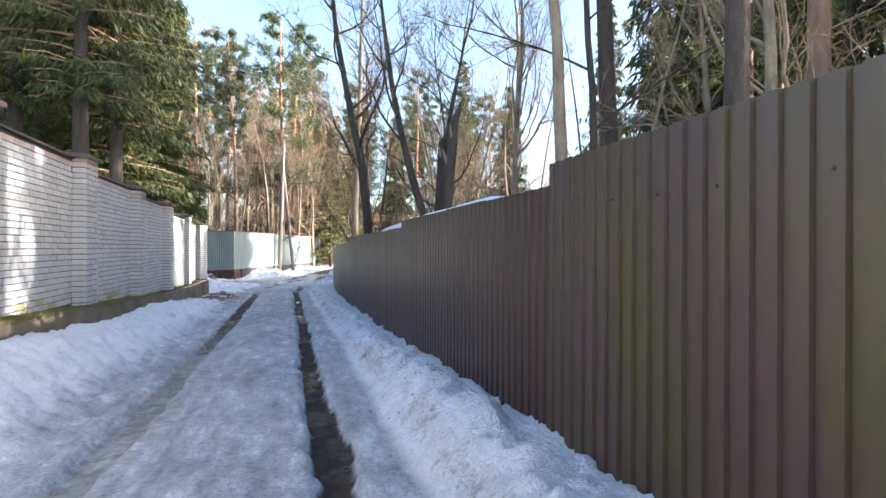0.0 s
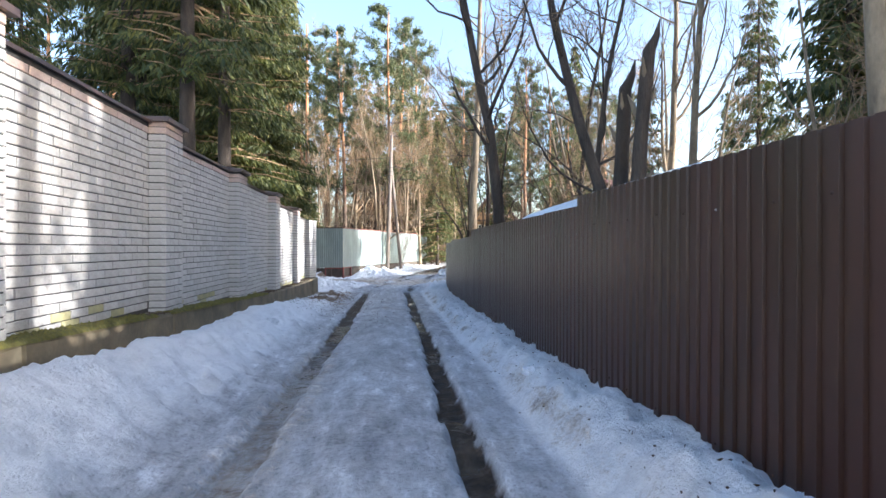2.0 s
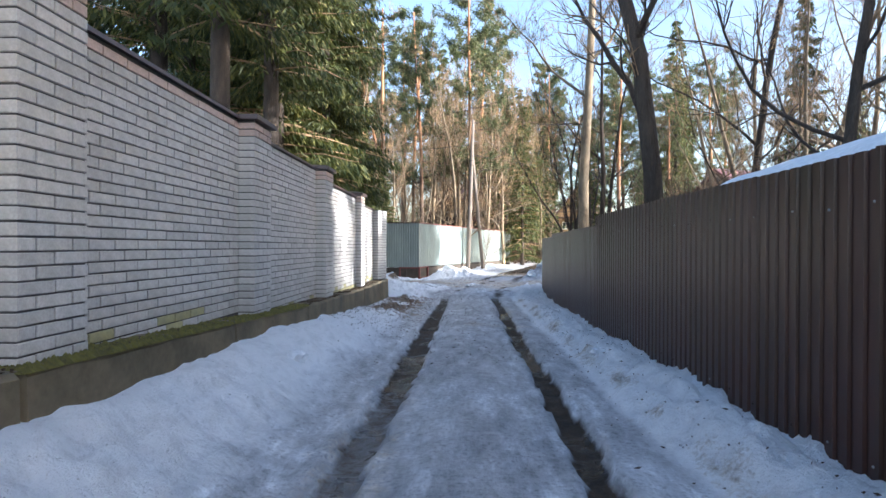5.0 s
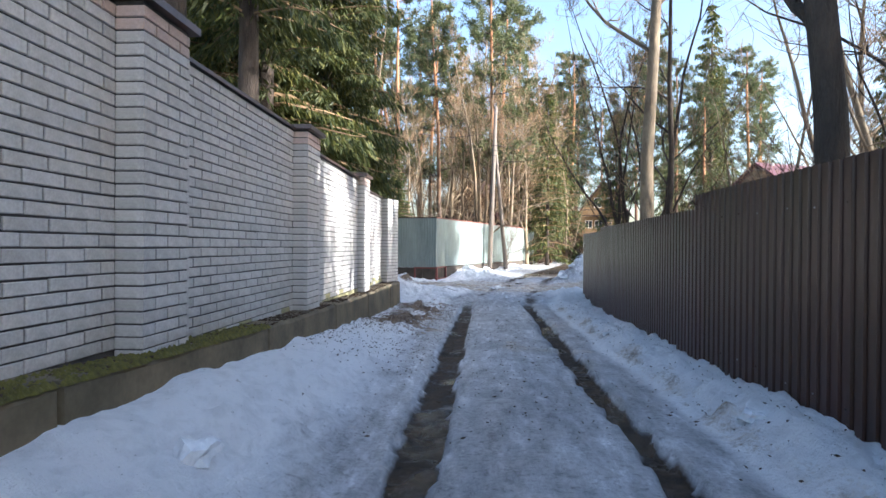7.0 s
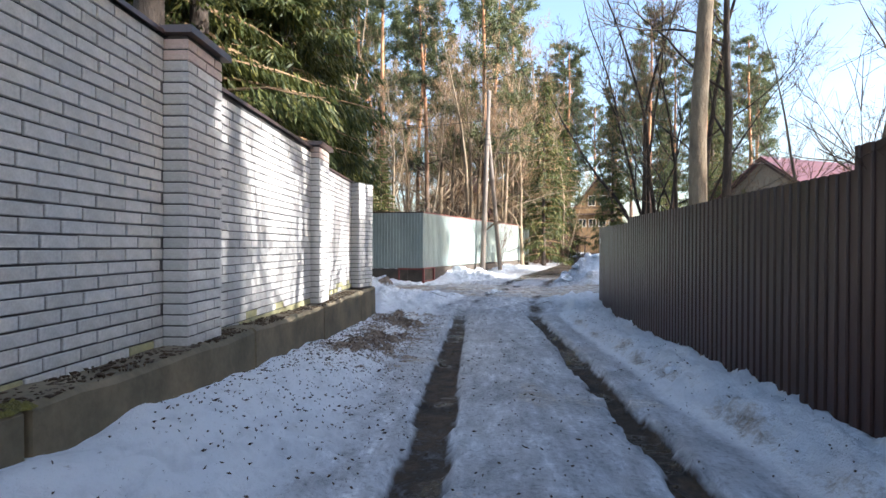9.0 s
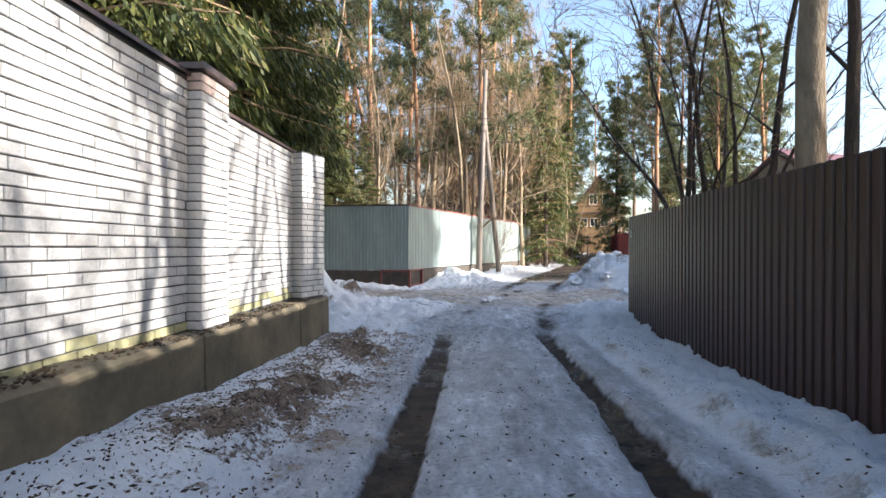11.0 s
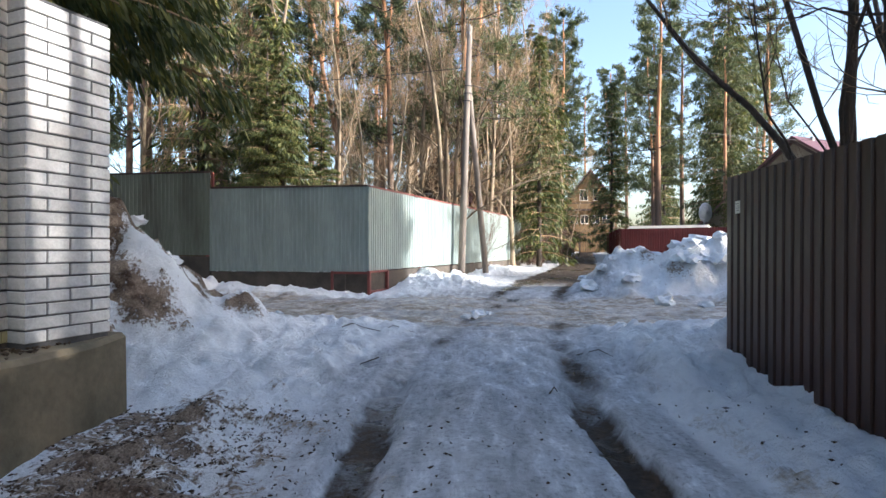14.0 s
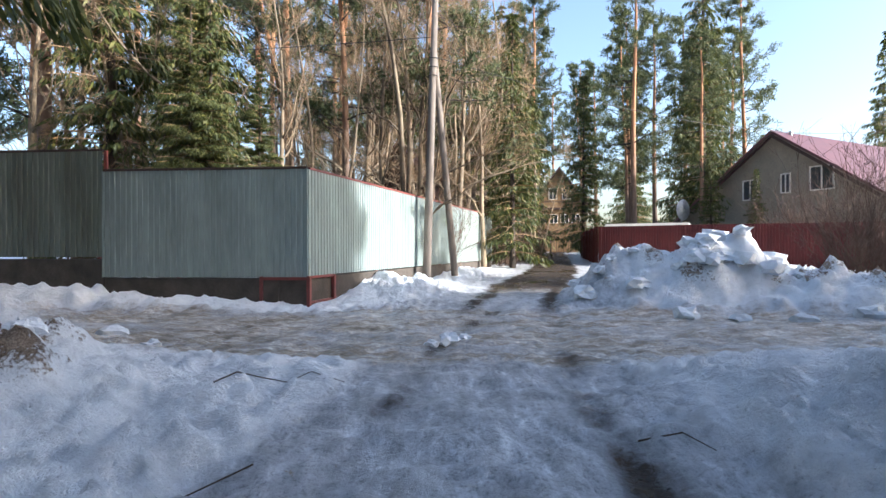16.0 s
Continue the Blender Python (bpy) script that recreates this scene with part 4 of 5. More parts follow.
for seed, foot, up, length, r in ((3, (-0.04, 0.16, -0.2), (0.02, 0.0, 1), 3.3, 0.092), (4, (0.05, -0.18, -0.2), (0.01, -0.02, 1), 3.6, 0.085)):
    s = Shape()
    p, _ = limb(random.Random(seed), Vector(foot), Vector(up).normalized(), length, 9, 0.014, 0.0)
    p += [p[-1] + Vector((0.07, -0.03, 0.16)), p[-1] + Vector((0.10, -0.05, 0.34))]
    s.tube(p, [r * 1.4, r * 1.1, r, r * 0.95, r * 1.02, r * 0.92, r * 0.95, r * 0.85, r * 0.9, r * 0.8, r * 0.45, 0.006], 9)
    part("trunk", s, BARK_GREY, snag, smooth=True)
    for a, b, c in ((p[7], Vector((-0.10, 0.14, 0.36)), 0.04), (p[5], Vector((0.16, -0.12, 0.34)), 0.032), (p[8], Vector((-0.07, -0.09, 0.30)), 0.036)):
        part("stub", Shape().tube([a, a + b * 0.6, a + b], [c, c * 0.7, 0.006], 5), BARK_PALE, snag)
stand(bare_tree(21, 14.0, 0.13, 0.45, 12, 0.7, (0.03, 0), 0.025, label="thick brown trunk close behind the fence"), 3.9, 3.9, 0)
stand(bare_tree(22, 10.0, 0.07, 0.3, 13, 0.9, (0.04, 0.02), 0.04, label="slim bare tree beside the shed"), 4.0, 6.6, 0)

# masters for the woods, each one standing in its own place
spruce_near = stand(spruce(31, 17.0, 0.20, 3.0, 0.155, 3.6, 0.72), -5.6, 19.9, 0)
spruce_b = stand(spruce(32, 19.0, 0.21, 3.0, 0.10, 0.7, 1.3), -7.4, 22.4, 70)
spruce_c = stand(spruce(33, 15.0, 0.17, 2.4, 0.06, 0.7, 1.3), -9.6, 36.2, 0)
pine_a = stand(pine(41, 19.0, 0.24, 0.40, True, label="forked pine with an orange trunk"), -6.9, 45.5, 0)
pine_b = stand(pine(42, 19.5, 0.22, 0.33), 13.2, 55.5, 0)
pine_c = stand(pine(43, 17.0, 0.17, 0.30), -3.6, 41.5, 0)
bare_a = stand(bare_tree(51, 13.0, 0.12, 0.18, 17, 0.75, (0, 0), 0.03, twigs=4, label="tall bare birch among the pines", bark=BARK_PALE), 0.6, 41.0, 0)
bare_b = stand(bare_tree(52, 11.0, 0.10, 0.12, 17, 0.8, (0, 0), 0.04, twigs=4, stems=3, bark=BARK_PALE, label="many-stemmed bare tree in the woods"), 2.2, 48.5, 0)
bush_a = stand(bush(61, 2.4), 3.6, 47.3, 0, 1.0)
bush_b = stand(bush(62, 3.4, 22, 0.35), -4.2, 36.5, 0, 1.0)

spruce_t = stand(spruce(34, 20.0, 0.21, 2.5, 0.27, 1.1, 0.9, label="tall spruce with a long bare grey trunk"), -5.15, 15.7, 0)
spruce_f = stand(spruce(35, 18.0, 0.20, 3.2, 0.08, 0.33, 2.0), 20.5, 17.5, 0)
wr = random.Random(77)
# left woods behind the brick wall
for x, y, s, k in ((-7.1, 17.0, 1.05, "t"), (-4.75, 17.2, 0.9, "t"), (-9.9, 13.2, 0.9, "p"), (-9.5, 14.8, 1.0, "t"), (-8.4, 20.6, 1.0, "t"), (-6.3, 24.2, 1.1, "n"), (-5.0, 22.4, 0.85, "n"), (-9.5, 28.2, 0.8, "c"), (-11.5, 27.0, 1.0, "b"), (-9.2, 25.5, 0.9, "c"),
                   (-12.5, 17.5, 1.0, "b"), (-14.0, 30.0, 0.9, "p"), (-17.5, 29.0, 1.0, "b")):
    src = {"p": pine_b, "b": spruce_b, "c": spruce_c, "t": spruce_t, "n": spruce_near}[k]
    again(src, x, y, wr.uniform(0, 360), s * wr.uniform(0.94, 1.06))
# right woods behind the brown fence, with unseen trees added to shade the wall
for x, y, s, k in ((10.0, 23.2, 0.5, "c"), (13.5, 12.0, 0.95, "p"), (8.2, 6.6, 0.9, "p"), (27.0, 11.6, 1.0, "c"), (15.5, 19.5, 0.95, "b"), (17.0, 20.0, 1.0, "c"), (19.0, 21.2, 0.95, "b"), (11.0, 10.6, 0.95, "p"), (18.0, 17.0, 0.95, "b"), (20.5, 17.4, 1.0, "b"), (23.0, 18.5, 1.0, "c"), (21.0, 21.0, 0.9, "b"), (25.0, 21.0, 1.0, "b"), (12.5, 2.0, 1.0, "p"), (9.6, 0.4, 0.9, "a"), (12.5, -1.5, 0.9, "p"), (10.4, 7.6, 0.9, "b"), (9.8, 2.9, 0.8, "a"), (14.5, 2.6, 0.9, "t"), (14.0, -3.5, 0.9, "p"), (13.5, 4.8, 0.95, "b"), (15.5, 3.9, 1.0, "b"), (17.5, 1.8, 1.0, "b"), (17.0, 4.6, 1.0, "b"), (16.5, 6.0, 1.0, "c"), (13.5, 7.5, 1.0, "p"), (15.8, 7.3, 1.0, "b"), (14.2, 6.4, 0.9, "b"), (10.2, 9.4, 0.9, "a"),
                   (6.6, 15.2, 1.0, "a"), (5.0, 11.6, 0.8, "a"), (5.2, 16.4, 0.7, "m"), (6.4, 9.6, 0.7, "m"), (9.0, 9.5, 0.8, "a"), (20.3, 30.6, 1.0, "b"), (4.6, 14.4, 0.6, "m"), (6.0, 13.6, 0.7, "m"), (5.6, 18.2, 0.65, "m"), (7.6, 17.6, 0.75, "m"), (7.2, 20.4, 0.7, "a"), (5.2, 20.6, 0.6, "m"), (7.0, 3.2, 0.8, "m"), (5.4, 4.7, 0.75, "a"), (8.5, 2.2, 0.9, "m"), (10.5, 1.9, 1.0, "m"), (11.0, 2.6, 1.0, "a"), (9.0, 3.6, 0.9, "m"), (9.4, 1.2, 0.9, "m")):
    if s:
        src = spruce_b if (x, y) in ((10.0, 23.2), (10.4, 7.6), (20.3, 30.6)) else {"p": pine_b, "b": spruce_f, "c": spruce_f, "a": bare_a, "m": bare_b, "t": spruce_t}[k]
        again(src, x, y, wr.uniform(0, 360), s * wr.uniform(0.94, 1.06))
# woods beyond the crossing
for x, y, s, k in ((-12.0, 37.0, 1.0, "p"), (-14.5, 40.0, 1.0, "d"), (-6.9, 35.2, 0.50, "n"), (-5.4, 36.2, 0.40, "n"), (2.4, 47.6, 0.75, "n"), (3.6, 49.8, 0.8, "n"), (-11.0, 35.0, 0.8, "a"), (-6.5, 35.5, 0.55, "c"), (-7.8, 38.0, 0.9, "c"), (-17.0, 36.0, 0.9, "p"), (-5.0, 47.5, 1.0, "d"), (-2.2, 39.0, 0.9, "a"),
                   (-1.0, 42.5, 1.05, "a"), (-3.0, 44.0, 1.0, "m"), (-4.5, 40.0, 0.9, "m"), (3.2, 50.5, 1.0, "m"), (0.9, 45.0, 1.2, "m"), (-0.35, 39.4, 1.05, "d"), (1.4, 47.0, 1.3, "a"), (-1.6, 46.0, 1.35, "a"), (0.2, 50.5, 1.2, "d"), (2.0, 57.0, 1.2, "p"), (-3.2, 49.5, 1.2, "a"), (3.3, 44.5, 0.75, "c"), (1.9, 43.5, 1.0, "a"), (3.3, 58.5, 1.0, "d"), (4.4, 51.5, 0.95, "c"), (6.4, 56.5, 1.0, "c"), (5.4, 49.2, 0.9, "m"), (3.8, 53.0, 1.0, "a"), (12.4, 64.0, 1.1, "c"),
                   (15.5, 62.0, 1.0, "p"), (19.5, 58.5, 1.15, "b"), (17.6, 55.0, 0.8, "p"), (22.5, 66.0, 1.1, "b"), (14.0, 70.0, 1.0, "d"), (25.0, 72.0, 1.1, "p"), (8.2, 66.0, 1.0, "p"), (16.5, 52.0, 0.45, "c"), (18.0, 50.0, 0.35, "c"),
                   (-9.5, 52.0, 1.0, "p"), (-12.0, 48.0, 1.0, "d"), (-3.0, 55.0, 1.1, "b"), (-7.0, 58.0, 1.1, "p"), (0.5, 62.0, 1.1, "b"), (-15.0, 55.0, 1.1, "b"), (-20.0, 45.0, 1.0, "d"), (-22.0, 38.0, 1.0, "p"), (-18.0, 62.0, 1.1, "p"),
                   (-13.0, 43.5, 0.8, "a"), (-16.0, 33.8, 0.75, "m"), (4.0, 70.0, 1.1, "d"), (-2.0, 75.0, 1.2, "b"), (9.0, 82.0, 1.2, "b"), (20.0, 84.0, 1.2, "p"), (26.0, 88.0, 1.2, "b"), (34.0, 80.0, 1.2, "p"), (-25.0, 70.0, 1.2, "b"), (-10.0, 80.0, 1.2, "p"), (13.0, 92.0, 1.2, "p"), (30.0, 100.0, 1.3, "b"), (2.0, 95.0, 1.3, "p"), (-16.0, 95.0, 1.3, "b"), (18.5, 100.0, 1.2, "p"), (42.0, 95.0, 1.3, "p"), (48.0, 75.0, 1.2, "b")):
    src = {"p": pine_b, "d": pine_c, "b": spruce_b, "c": spruce_c, "a": bare_a, "m": bare_b, "n": spruce_near}[k]
    again(src, x, y, wr.uniform(0, 360), s * wr.uniform(0.92, 1.08))
# thicket of bare trees beyond the green fence
tr = random.Random(101)
for k in range(29):
    y = 36.5 + 26 * tr.random() ** 1.2
    x = tr.uniform(-13, 6) if y > 47 else min(tr.uniform(-14, 2.0), -3.6 + (y - 31) * 0.36)
    again(bare_a if k % 3 else bare_b, x, y, tr.uniform(0, 360), tr.uniform(0.75, 1.3))
# unseen woods, added only to shade the crossing from the east
for k in range(34):
    x = 26.0 + 12 * tr.random()
    y = 26.8 - 0.364 * x + tr.uniform(-4.3, 4.2)
    again((spruce_f, spruce_f, pine_c, spruce_f)[k % 4], x, y, tr.uniform(0, 360), tr.uniform(0.8, 1.05))
# dark thicket on the left of the far road
for k in range(22):
    y = 46.3 + 22 * k / 21
    again(bush_a if k % 2 else bush_b, 2.9 + (y - 46) * 0.30 + tr.uniform(-0.7, 0.5), y, tr.uniform(0, 360), tr.uniform(0.8, 1.1))
for x, y, s, k in ((-11.5, 41, 0.9, 0), (-8.8, 47, 1.0, 1), (7.4, 60, 0.95, 1), (10.0, 74, 1.0, 0), (16.0, 76, 1.0, 1), (21.0, 62, 1.0, 0), (23.5, 60, 1.0, 1), (-15.5, 46, 1.0, 1), (-18.0, 41, 0.9, 0), (18.6, 64.5, 1.0, 1), (14.2, 59.0, 0.9, 0)):
    again((pine_c, pine_b)[k], x, y, tr.uniform(0, 360), s)
# shrubs
for x, y, s, k in ((5.0, 51.5, 1.0, "a"), (3.0, 46.2, 0.8, "a"), (5.6, 53.5, 1.0, "a"), (6.2, 56.0, 1.0, "a"), (4.8, 47.9, 0.7, "a"), (-1.8, 37.5, 1.0, "b"), (0.2, 40.2, 1.0, "b"), (-6.0, 34.6, 1.0, "b"), (-8.8, 33.9, 1.2, "b"),
                   (10.2, 33.5, 1.25, "a"), (10.8, 34.6, 1.3, "b"), (9.6, 32.4, 1.0, "a"), (11.6, 33.2, 1.2, "a"), (12.4, 35.2, 1.3, "b"), (3.4, 14.6, 0.9, "b"), (4.4, 13.2, 1.0, "b"), (3.6, 16.2, 0.9, "b"), (4.8, 18.0, 1.0, "b"), (3.9, 20.4, 0.9, "b"), (16.0, 44.5, 1.3, "b"), (18.0, 45.5, 1.3, "b"), (20.0, 46.0, 1.3, "b")):
    again({"a": bush_a, "b": bush_b}[k], x, y, wr.uniform(0, 360), s)

# ---- shed behind the brown fence ----
shed = thing("shed", "low dark shed under a snow-covered lean-to roof", "shed", at=pose(1.95, 7.9, 0.04))
part("wall", Shape().box(0.05, 0.05, -0.6, 1.35, 3.4, 1.5), DARK_WOOD, shed)
s = Shape()
s.put([(-0.18, -0.1, 1.60), (1.5, -0.1, 2.05), (1.5, 3.6, 1.97), (-0.18, 3.6, 1.52), (-0.18, -0.1, 1.54), (1.5, -0.1, 1.99), (1.5, 3.6, 1.91), (-0.18, 3.6, 1.46)],
      [(0, 1, 2, 3), (7, 6, 5, 4), (0, 4, 5, 1), (1, 5, 6, 2), (2, 6, 7, 3), (3, 7, 4, 0)])
part("roof", s, DARK_WOOD, shed, "dark boarded roof edge")
s = Shape()
a, b = np.meshgrid(np.linspace(-0.12, 1.5, 20), np.linspace(-0.08, 3.6, 34))
edge = np.minimum(np.minimum((a + 0.12) / 0.25, (b + 0.08) / 0.25), np.minimum((1.5 - a) / 0.25, (3.6 - b) / 0.25)).clip(0, 1) ** 0.5
zz = 1.612 + (a + 0.18) * 0.27 - (b + 0.1) * 0.025 + 0.11 * edge * (1 + 0.4 * vnoise(a, b, 0.7, 91))
q = np.arange(a.size).reshape(a.shape)
s.put(np.stack([a, b, zz], -1).reshape(-1, 3), np.stack([q[:-1, :-1], q[:-1, 1:], q[1:, 1:], q[1:, :-1]], -1).reshape(-1, 4).tolist())
part("snow_cover", s, SNOW, shed, "melting snow on the roof", smooth=True)

# ---- utility pole with a raking strut ----
pb, st = (-0.60, 36.3), (0.33, 37.4)
pole = thing("utility_pole", "weathered wooden utility pole with a raking strut", "pole", at=pose(pb[0], pb[1], gz(*pb)))
top = Vector((0.30, 0.1, 8.6))
part("post", Shape().tube([(0, 0, -0.4), tuple(top * 0.5), tuple(top)], [0.125, 0.11, 0.09], 12), POLE_WOOD, pole, smooth=True)
b = Vector((st[0] - pb[0], st[1] - pb[1], gz(*st) - gz(*pb) - 0.3))
part("strut", Shape().tube([tuple(b), tuple(b.lerp(top * 0.80, 0.5)), tuple(top * 0.80)], [0.11, 0.10, 0.085], 12), POLE_WOOD, pole, smooth=True)
for z in (0.70, 0.73, 0.76):
    c = top * z
    ring = [(c.x + 0.14 * math.cos(k * 0.5236), c.y + 0.14 * math.sin(k * 0.5236), c.z) for k in range(13)]
    part("wire_band", Shape().tube(ring, [0.012] * 13, 5), BLACK, pole, "black wire lashing")
for z in (8.2, 8.45):
    part("insulator", Shape().tube([(0.28, 0.0, z), (0.28, -0.16, z), (0.28, -0.18, z + 0.12)], [0.012, 0.012, 0.03], 8), GALV, pole)
P = Vector((pb[0], pb[1], gz(*pb))) + top


def wire(p0, p1, sag, name="overhead_wire", r=0.011):
    p0, p1 = Vector(p0), Vector(p1)
    pts = [p0.lerp(p1, i / 16) - Vector((0, 0, sag * 4 * (i / 16) * (1 - i / 16))) for i in range(17)]
    return tagged(part(name, Shape().tube([tuple(p) for p in pts], [r] * 17, 5), BLACK), "thin black overhead wire between poles", "wire", "overhead wires")


p2b = (14.6, 72.0)
pole2 = thing("utility_pole", "distant grey utility pole beside the road", "pole", at=pose(p2b[0], p2b[1], gz(*p2b)))
part("post", Shape().tube([(0, 0, -0.5), (0, 0, 4.5), (0.02, 0, 8.8)], [0.16, 0.14, 0.11], 10), POLE_WOOD, pole2, smooth=True)
part("crossarm", Shape().box(-0.7, -0.05, 8.2, 0.7, 0.05, 8.3), POLE_WOOD, pole2)
Q = Vector((p2b[0], p2b[1], gz(*p2b) + 8.3))
wire(P - Vector((0, 0, 0.3)), Q, 0.8)
wire(P - Vector((0, 0, 0.6)), Q - Vector((0.5, 0, 0.0)), 0.9)
wire(P - Vector((0, 0, 1.4)), (-30.0, 36.5, 6.2), 0.5)
wire(P - Vector((0, 0, 2.0)), (24.0, 50.0, 7.2), 0.8)

# ---- houses ----


def window(parent, m, w, h, frame_mat=PALE):
    f = part("window", Shape().box(-w / 2, -0.05, -h / 2, -w / 2 + 0.07, 0.03, h / 2, m).box(w / 2 - 0.07, -0.05, -h / 2, w / 2, 0.03, h / 2, m).box(-w / 2, -0.05, h / 2 - 0.07, w / 2, 0.03, h / 2, m).box(-w / 2, -0.05, -h / 2, w / 2, 0.03, -h / 2 + 0.07, m).box(-0.03, -0.045, -h / 2, 0.03, 0.025, h / 2, m), frame_mat, parent, "pale window frame")
    part("pane", Shape().box(-w / 2 + 0.05, 0.0, -h / 2 + 0.05, w / 2 - 0.05, 0.012, h / 2 - 0.05, m), GLASS, f, "dark glass")


def house(label, at, w, d, eave, ridge, wall_mat, roof_mat, windows, base=-1.0, over=0.5, beam=DARK_WOOD):
    """Gabled house: the gable looks to -y, width w along x, depth d along +y. windows: (x, z, w, h) on the gable."""
    h = thing("house", label, "house", at=at)
    s = Shape()
    a = [(-w / 2, base), (w / 2, base), (w / 2, eave), (0, ridge), (-w / 2, eave)]
    s.put([(x, y, z) for y in (0, d) for x, z in a], [(4, 3, 2, 1, 0)[::-1], (5, 6, 7, 8, 9)[::-1], (0, 1, 6, 5), (1, 2, 7, 6), (4, 0, 5, 9)])
    part("wall", s, wall_mat, h)
    k = (ridge - eave) / (w / 2)
    for sg in (-1, 1):
        e = [(0, ridge + 0.05), (sg * (w / 2 + over), eave - over * k + 0.05), (sg * (w / 2 + over), eave - over * k + 0.2), (0, ridge + 0.2)]
        s = Shape()
        s.put([(x, y, z) for y in (-over, d + over) for x, z in e], [(0, 1, 2, 3), (7, 6, 5, 4), (0, 4, 5, 1), (1, 5, 6, 2), (2, 6, 7, 3), (3, 7, 4, 0)])
        part("roof", s, roof_mat, h, "sloping roof side")
        s = Shape()
        s.put([(x, y, z - 0.22) for y in (-over - 0.04, -over - 0.005) for x, z in (e[3], e[2], (e[2][0], e[2][1] - 0.2), (0, e[3][1] - 0.2))], [(0, 1, 2, 3), (7, 6, 5, 4), (0, 4, 5, 1), (1, 5, 6, 2), (2, 6, 7, 3), (3, 7, 4, 0)])
        part("bargeboard", s, beam, h)
    for x, z, ww, hh in windows:
        window(h, pose(x, -0.01, z), ww, hh)
    return h


hr = house("beige stuccoed house under a dull red roof", pose(20.6, 52.2, 0, 0, 0, -66), 13.5, 15.0, 2.6, 7.55, STUCCO, ROOF_RED, [(-1.6, 4.3, 1.0, 1.3), (0.6, 4.5, 0.6, 1.2), (2.6, 4.6, 1.3, 1.4)])
for x, y in ((0.3, 1.0), (-0.2, 3.0)):
    part("vent_pipe", Shape().tube([(x, y, 6.9), (x, y, 7.75)], [0.12, 0.12], 8), GALV, hr)
house("dark red timber house among the trees", pose(-2.0, 50.0, 0, 0, 0, -12), 5.5, 8.0, 2.2, 6.4, DARK_WOOD, ROOF_RED, [(-0.6, 3.5, 0.8, 1.0), (0.7, 3.5, 0.8, 1.0)])
house("weathered house with a steep yellowed shingle roof", pose(2.2, 54.0, 0, 0, 0, 30), 5.0, 7.0, 1.4, 6.2, DARK_WOOD, THATCH, [])
hf = house("distant ochre timber house with pale window frames", pose(15.4, 84.0, 0.6, 0, 0, -8), 6.5, 7.0, 5.4, 9.6, YELLOW_WOOD, ROOF_RED, [(-1.9, 3.6, 1.0, 1.1), (-0.6, 3.6, 1.0, 1.1), (0.7, 3.6, 1.0, 1.1), (2.0, 3.6, 1.0, 1.1), (-0.7, 6.6, 1.0, 1.4), (0.9, 6.6, 1.0, 1.4)], base=-2)
part("balcony", Shape().box(-3.0, -1.2, 4.7, 3.0, 0, 4.85).box(-3.0, -1.2, 5.5, 3.0, -1.1, 5.6), DARK_WOOD, hf)

# ---- parked van behind the red fence ----
van = thing("parked_van", "white van roof showing above the red fence", "van", at=pose(12.0, 50.5, gz(12.0, 50.5), 0, 0, 62))
part("body", Shape().box(-0.95, -2.3, 0.35, 0.95, 2.3, 2.15, bevel=0.16), PALE, van)
part("windscreen", Shape().box(-0.80, -2.32, 1.35, 0.80, -2.28, 1.95), GLASS, van)
for x in (-0.9, 0.9):
    for y in (-1.5, 1.5):
        part("wheel", Shape().tube([(x - 0.1, y, 0.34), (x + 0.1, y, 0.34)], [0.34, 0.34], 16), BLACK, van)

# ---- satellite dish ----
dish = thing("satellite_dish", "grey satellite dish on a mast", "satellite dish", at=pose(15.2, 53.0, 0.0, 0, 0, 20))
part("mast", Shape().tube([(0, 0, -0.5), (0, 0, 3.0)], [0.04, 0.04], 8), GALV, dish)
s = Shape()
rings = [[(0.01 * r * 5 * 1.1 * math.cos(a * 0.3927), -0.12 + 0.16 * (r / 10) ** 2 - 0.16, 3.0 + 0.01 * r * 5 * 1.3 * math.sin(a * 0.3927)) for a in range(16)] for r in range(1, 11)]
s.put([p for r in rings for p in r], [(i * 16 + j, i * 16 + (j + 1) % 16, (i + 1) * 16 + (j + 1) % 16, (i + 1) * 16 + j) for i in range(9) for j in range(16)] + [tuple(range(16))])
part("reflector", s, GALV, dish, smooth=True)

# ---- gate at the end of the hedge ----
gate = thing("metal_gate", "dark metal gate beside the far road", "gate", at=pose(12.0, 68.0, gz(12.0, 68.0), 0, 0, 10))
for x in (-1.5, 1.5):
    part("post", Shape().box(x - 0.05, -0.05, -0.3, x + 0.05, 0.05, 2.1), DARK_WOOD, gate)
for k in range(13):
    part("bar", Shape().box(-1.4 + k * 0.23, -0.012, 0.15, -1.375 + k * 0.23, 0.012, 1.9), DARK_WOOD, gate)
for z in (0.2, 1.85):
    part("rail", Shape().box(-1.45, -0.02, z, 1.45, 0.02, z + 0.04), DARK_WOOD, gate)

# ---- notice on the brown fence ----
note = thing("notice_plate", "small white notice plate screwed to the brown fence", "sign", at=pose(1.795, 22.85, 1.06, 0, 0, -1.6) @ Matrix.Scale(0.55, 4))
part("plate", Shape().box(-0.006, -0.075, -0.10, 0, 0.075, 0.10, bevel=0.002), PALE, note)
for k in range(4):
    part("text_bar", Shape().box(-0.009, -0.055, 0.05 - k * 0.035, -0.006, 0.045 - 0.015 * (k % 2), 0.06 - k * 0.035), BLACK, note, "unreadable dark line of text")

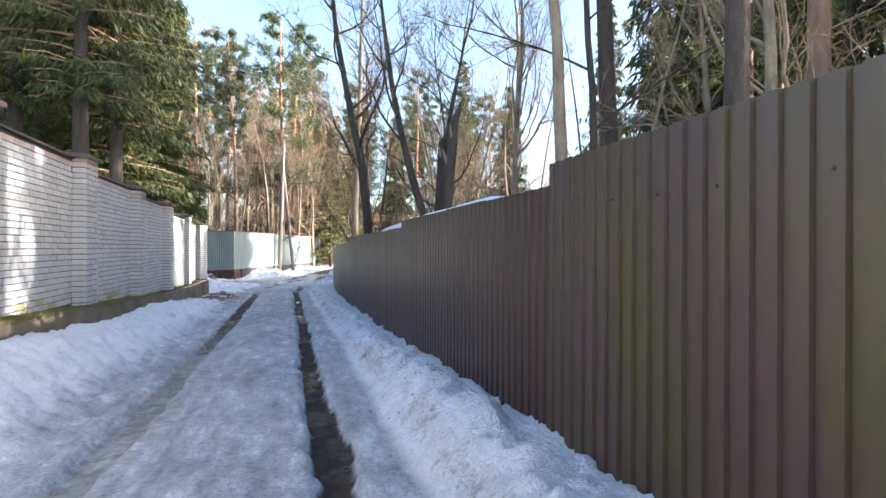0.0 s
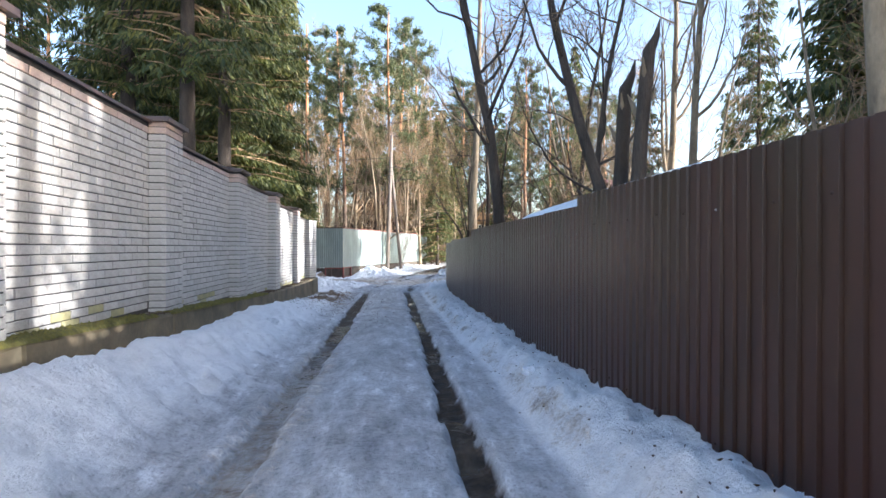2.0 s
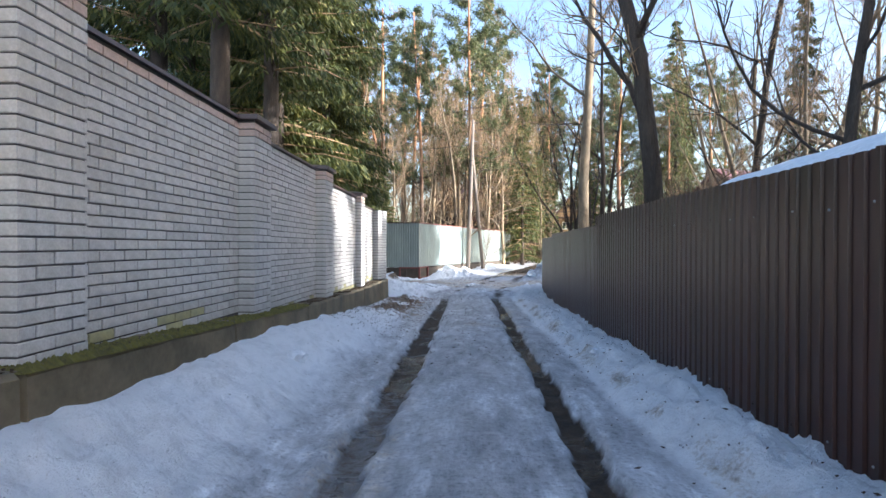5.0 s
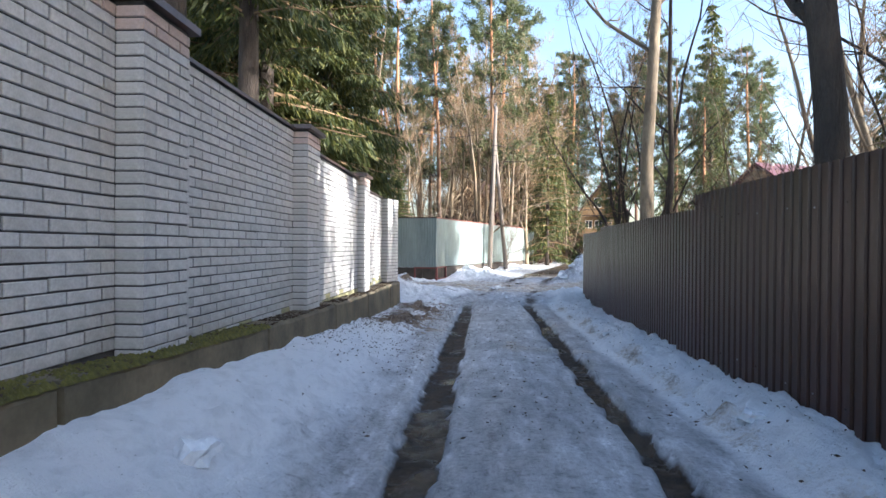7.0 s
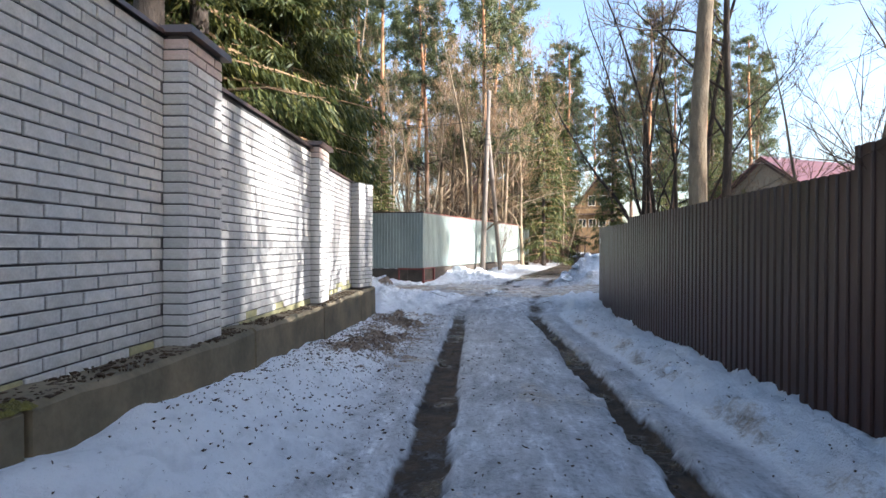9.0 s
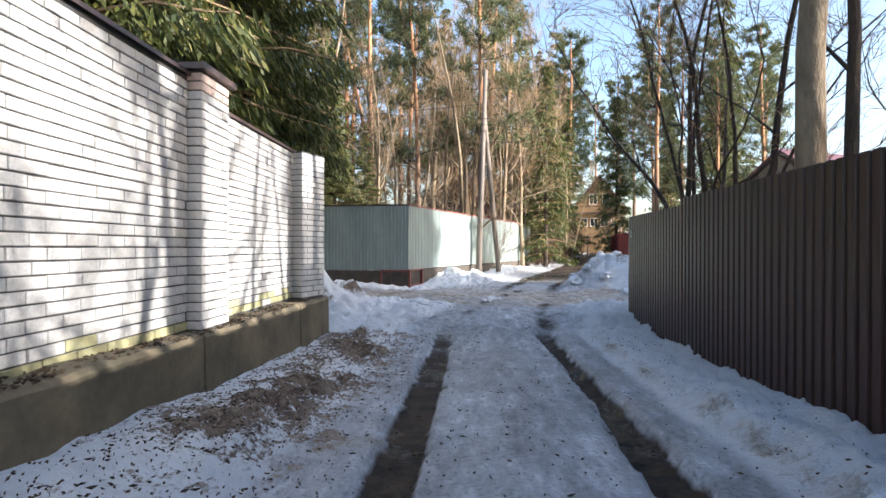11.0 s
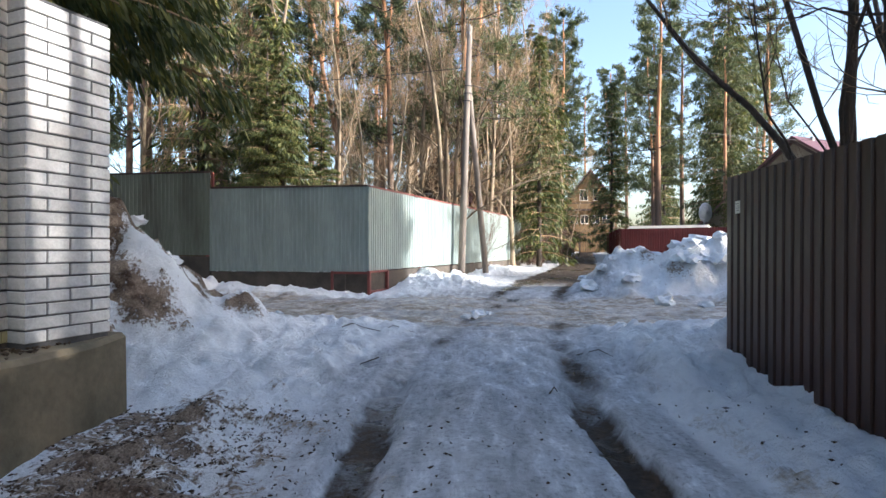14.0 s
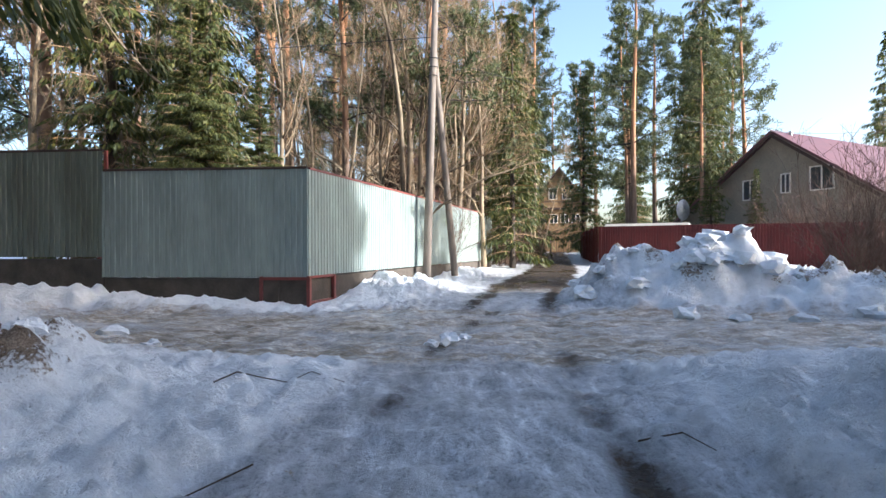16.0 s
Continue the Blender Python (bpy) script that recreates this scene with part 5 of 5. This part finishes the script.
# ---- litter, snow lumps and sticks ----
g = np.random.RandomState(12)
s, spots = Shape(), []
for k in range(6500):
    c = g.rand()
    if c < 0.62:
        x, y = -2.25 + 0.42 * g.randn(), 13.5 + 8.2 * g.rand() ** 0.7
    elif c < 0.85:
        x, y = -0.5 + 0.9 * g.randn(), 12 + 10 * g.rand()
        if g.rand() < 0.55:
            continue
    else:
        x, y = 1.15 + 0.3 * g.randn(), 4 + 18 * g.rand()
        if g.rand() < 0.5:
            continue
    if x < wall_x(y) + 0.31 or x > 1.5 or abs(y) < 1:
        continue
    spots.append((x, y, 0.004 + 0.009 * g.rand() ** 2, g.rand() * 6.28, g.rand(), g.rand()))
heights = ground(np.array([q[0] for q in spots]), np.array([q[1] for q in spots]))[0]
for (x, y, r, a, g1, g2), z in zip(spots, heights):
    ca, sa = math.cos(a), math.sin(a)
    e, w = r * (0.8 + 1.6 * g1), r * 0.5
    s.put([(x - ca * e, y - sa * e, z + 0.003), (x + sa * w, y - ca * w, z + 0.008), (x + ca * e, y + sa * e, z + 0.004 + 0.01 * g2), (x - sa * w, y + ca * w, z + 0.010), (x, y, z - 0.004)], [(0, 1, 2, 3), (0, 4, 1), (1, 4, 2), (2, 4, 3), (3, 4, 0)])
tagged(part("leaf_litter", s, LITTER), "dark dead leaves, bark crumbs and seeds on the snow", "leaf litter", kind="stuff")

s = Shape()
for k in range(2200):
    y = 5.0 + 16.2 * g.rand()
    x = wall_x(y) + 0.02 + 0.25 * g.rand()
    z, r, a = found_z(y) + 0.006, 0.004 + 0.012 * g.rand() ** 2, g.rand() * 6.28
    ca, sa = math.cos(a) * r, math.sin(a) * r
    s.put([(x - ca * 2, y - sa * 2, z), (x + sa, y - ca, z + 0.005), (x + ca * 2, y + sa * 2, z + 0.002), (x - sa, y + ca, z + 0.006), (x, y, z - 0.012)], [(0, 1, 2, 3), (0, 4, 1), (1, 4, 2), (2, 4, 3), (3, 4, 0)])
tagged(part("ledge_litter", s, LITTER), "brown bark crumbs lying on the concrete ledge", "leaf litter", kind="stuff")
clod_rng = random.Random(9)


def clod(seed, r):
    q = random.Random(seed)
    bm = bmesh.new()
    bmesh.ops.create_icosphere(bm, subdivisions=2, radius=r)
    for v in bm.verts:
        v.co *= 1 + 0.8 * noise.noise(v.co / r * 1.6 + Vector((seed * 3.1, 0, 0))) + 0.25 * noise.noise(v.co / r * 4.0)
        v.co.z *= 0.6
    s = Shape()
    bm.verts.index_update()
    s.put([tuple(v.co) for v in bm.verts], [tuple(v.index for v in f.verts) for f in bm.faces])
    bm.free()
    return s.mesh("snow_clod", SNOW)


clods = [clod(k, 0.1) for k in range(5)]


def drop(x, y, r):
    ob = bpy.data.objects.new("snow_clod", clods[clod_rng.randrange(5)])
    scene.collection.objects.link(ob)
    ob.matrix_basis = pose(x, y, gz(x, y) + 0.02 * r / 0.1, 0, 0, clod_rng.uniform(0, 360)) @ Matrix.Scale(r / 0.1, 4)
    return tagged(ob, "lump of frozen snow lying on the ice", "snow lump", "snow lumps")


for x, y, r in ((-0.35, 26.9, 0.14), (-0.15, 27.2, 0.09), (-0.55, 26.7, 0.08), (-4.4, 27.3, 0.16), (-3.6, 26.6, 0.10), (3.5, 29.0, 0.2), (4.2, 28.7, 0.15), (3.2, 30.2, 0.22), (4.15, 31.4, 0.22), (3.9, 31.7, 0.16), (5.8, 30.6, 0.2), (2.8, 31.0, 0.14), (5.0, 28.4, 0.16), (6.2, 28.6, 0.2),
                (1.0, 7.3, 0.07), (1.05, 12.4, 0.08), (0.95, 16.3, 0.06), (-8.2, 31.0, 0.14)):
    drop(x, y, r)
for k in range(26):
    drop(4.2 + clod_rng.gauss(0.6, 1.5), 30.6 + clod_rng.gauss(0, 0.7), clod_rng.uniform(0.10, 0.26))
for k in range(12):
    drop(-4.0 + clod_rng.gauss(0, 0.5), 23.9 + clod_rng.gauss(0, 0.7), clod_rng.uniform(0.05, 0.13))
boulder = drop(-2.14, 11.01, 0.16)
boulder.matrix_basis = pose(-2.14, 11.01, gz(-2.14, 11.01) + 0.02, 0, 0, 40) @ Matrix.Scale(1.15, 4)
boulder["label"] = "round icy snow lump with dark leaves on it"


def stick(pts, r=0.006):
    q = [(x, y, gz(x, y) + dz) for x, y, dz in pts]
    return tagged(part("stick", Shape().tube(q, [r * (1 - 0.6 * i / (len(q) - 1)) for i in range(len(q))], 5), LITTER), "thin dark fallen twig on the ice", "stick", "fallen twigs")


stick([(-2.05, 24.35, 0.01), (-1.98, 24.6, 0.02), (-1.86, 24.74, 0.035), (-1.66, 24.76, 0.03), (-1.5, 24.84, 0.02), (-1.25, 24.85, 0.012)], 0.006)
stick([(-1.45, 23.3, 0.01), (-1.75, 23.0, 0.02), (-1.95, 22.75, 0.01)], 0.005)
stick([(0.02, 22.1, 0.01), (0.08, 22.25, 0.03), (0.16, 22.3, 0.012)], 0.007)
stick([(0.55, 23.6, 0.01), (0.75, 23.5, 0.03), (0.85, 23.35, 0.012)], 0.006)
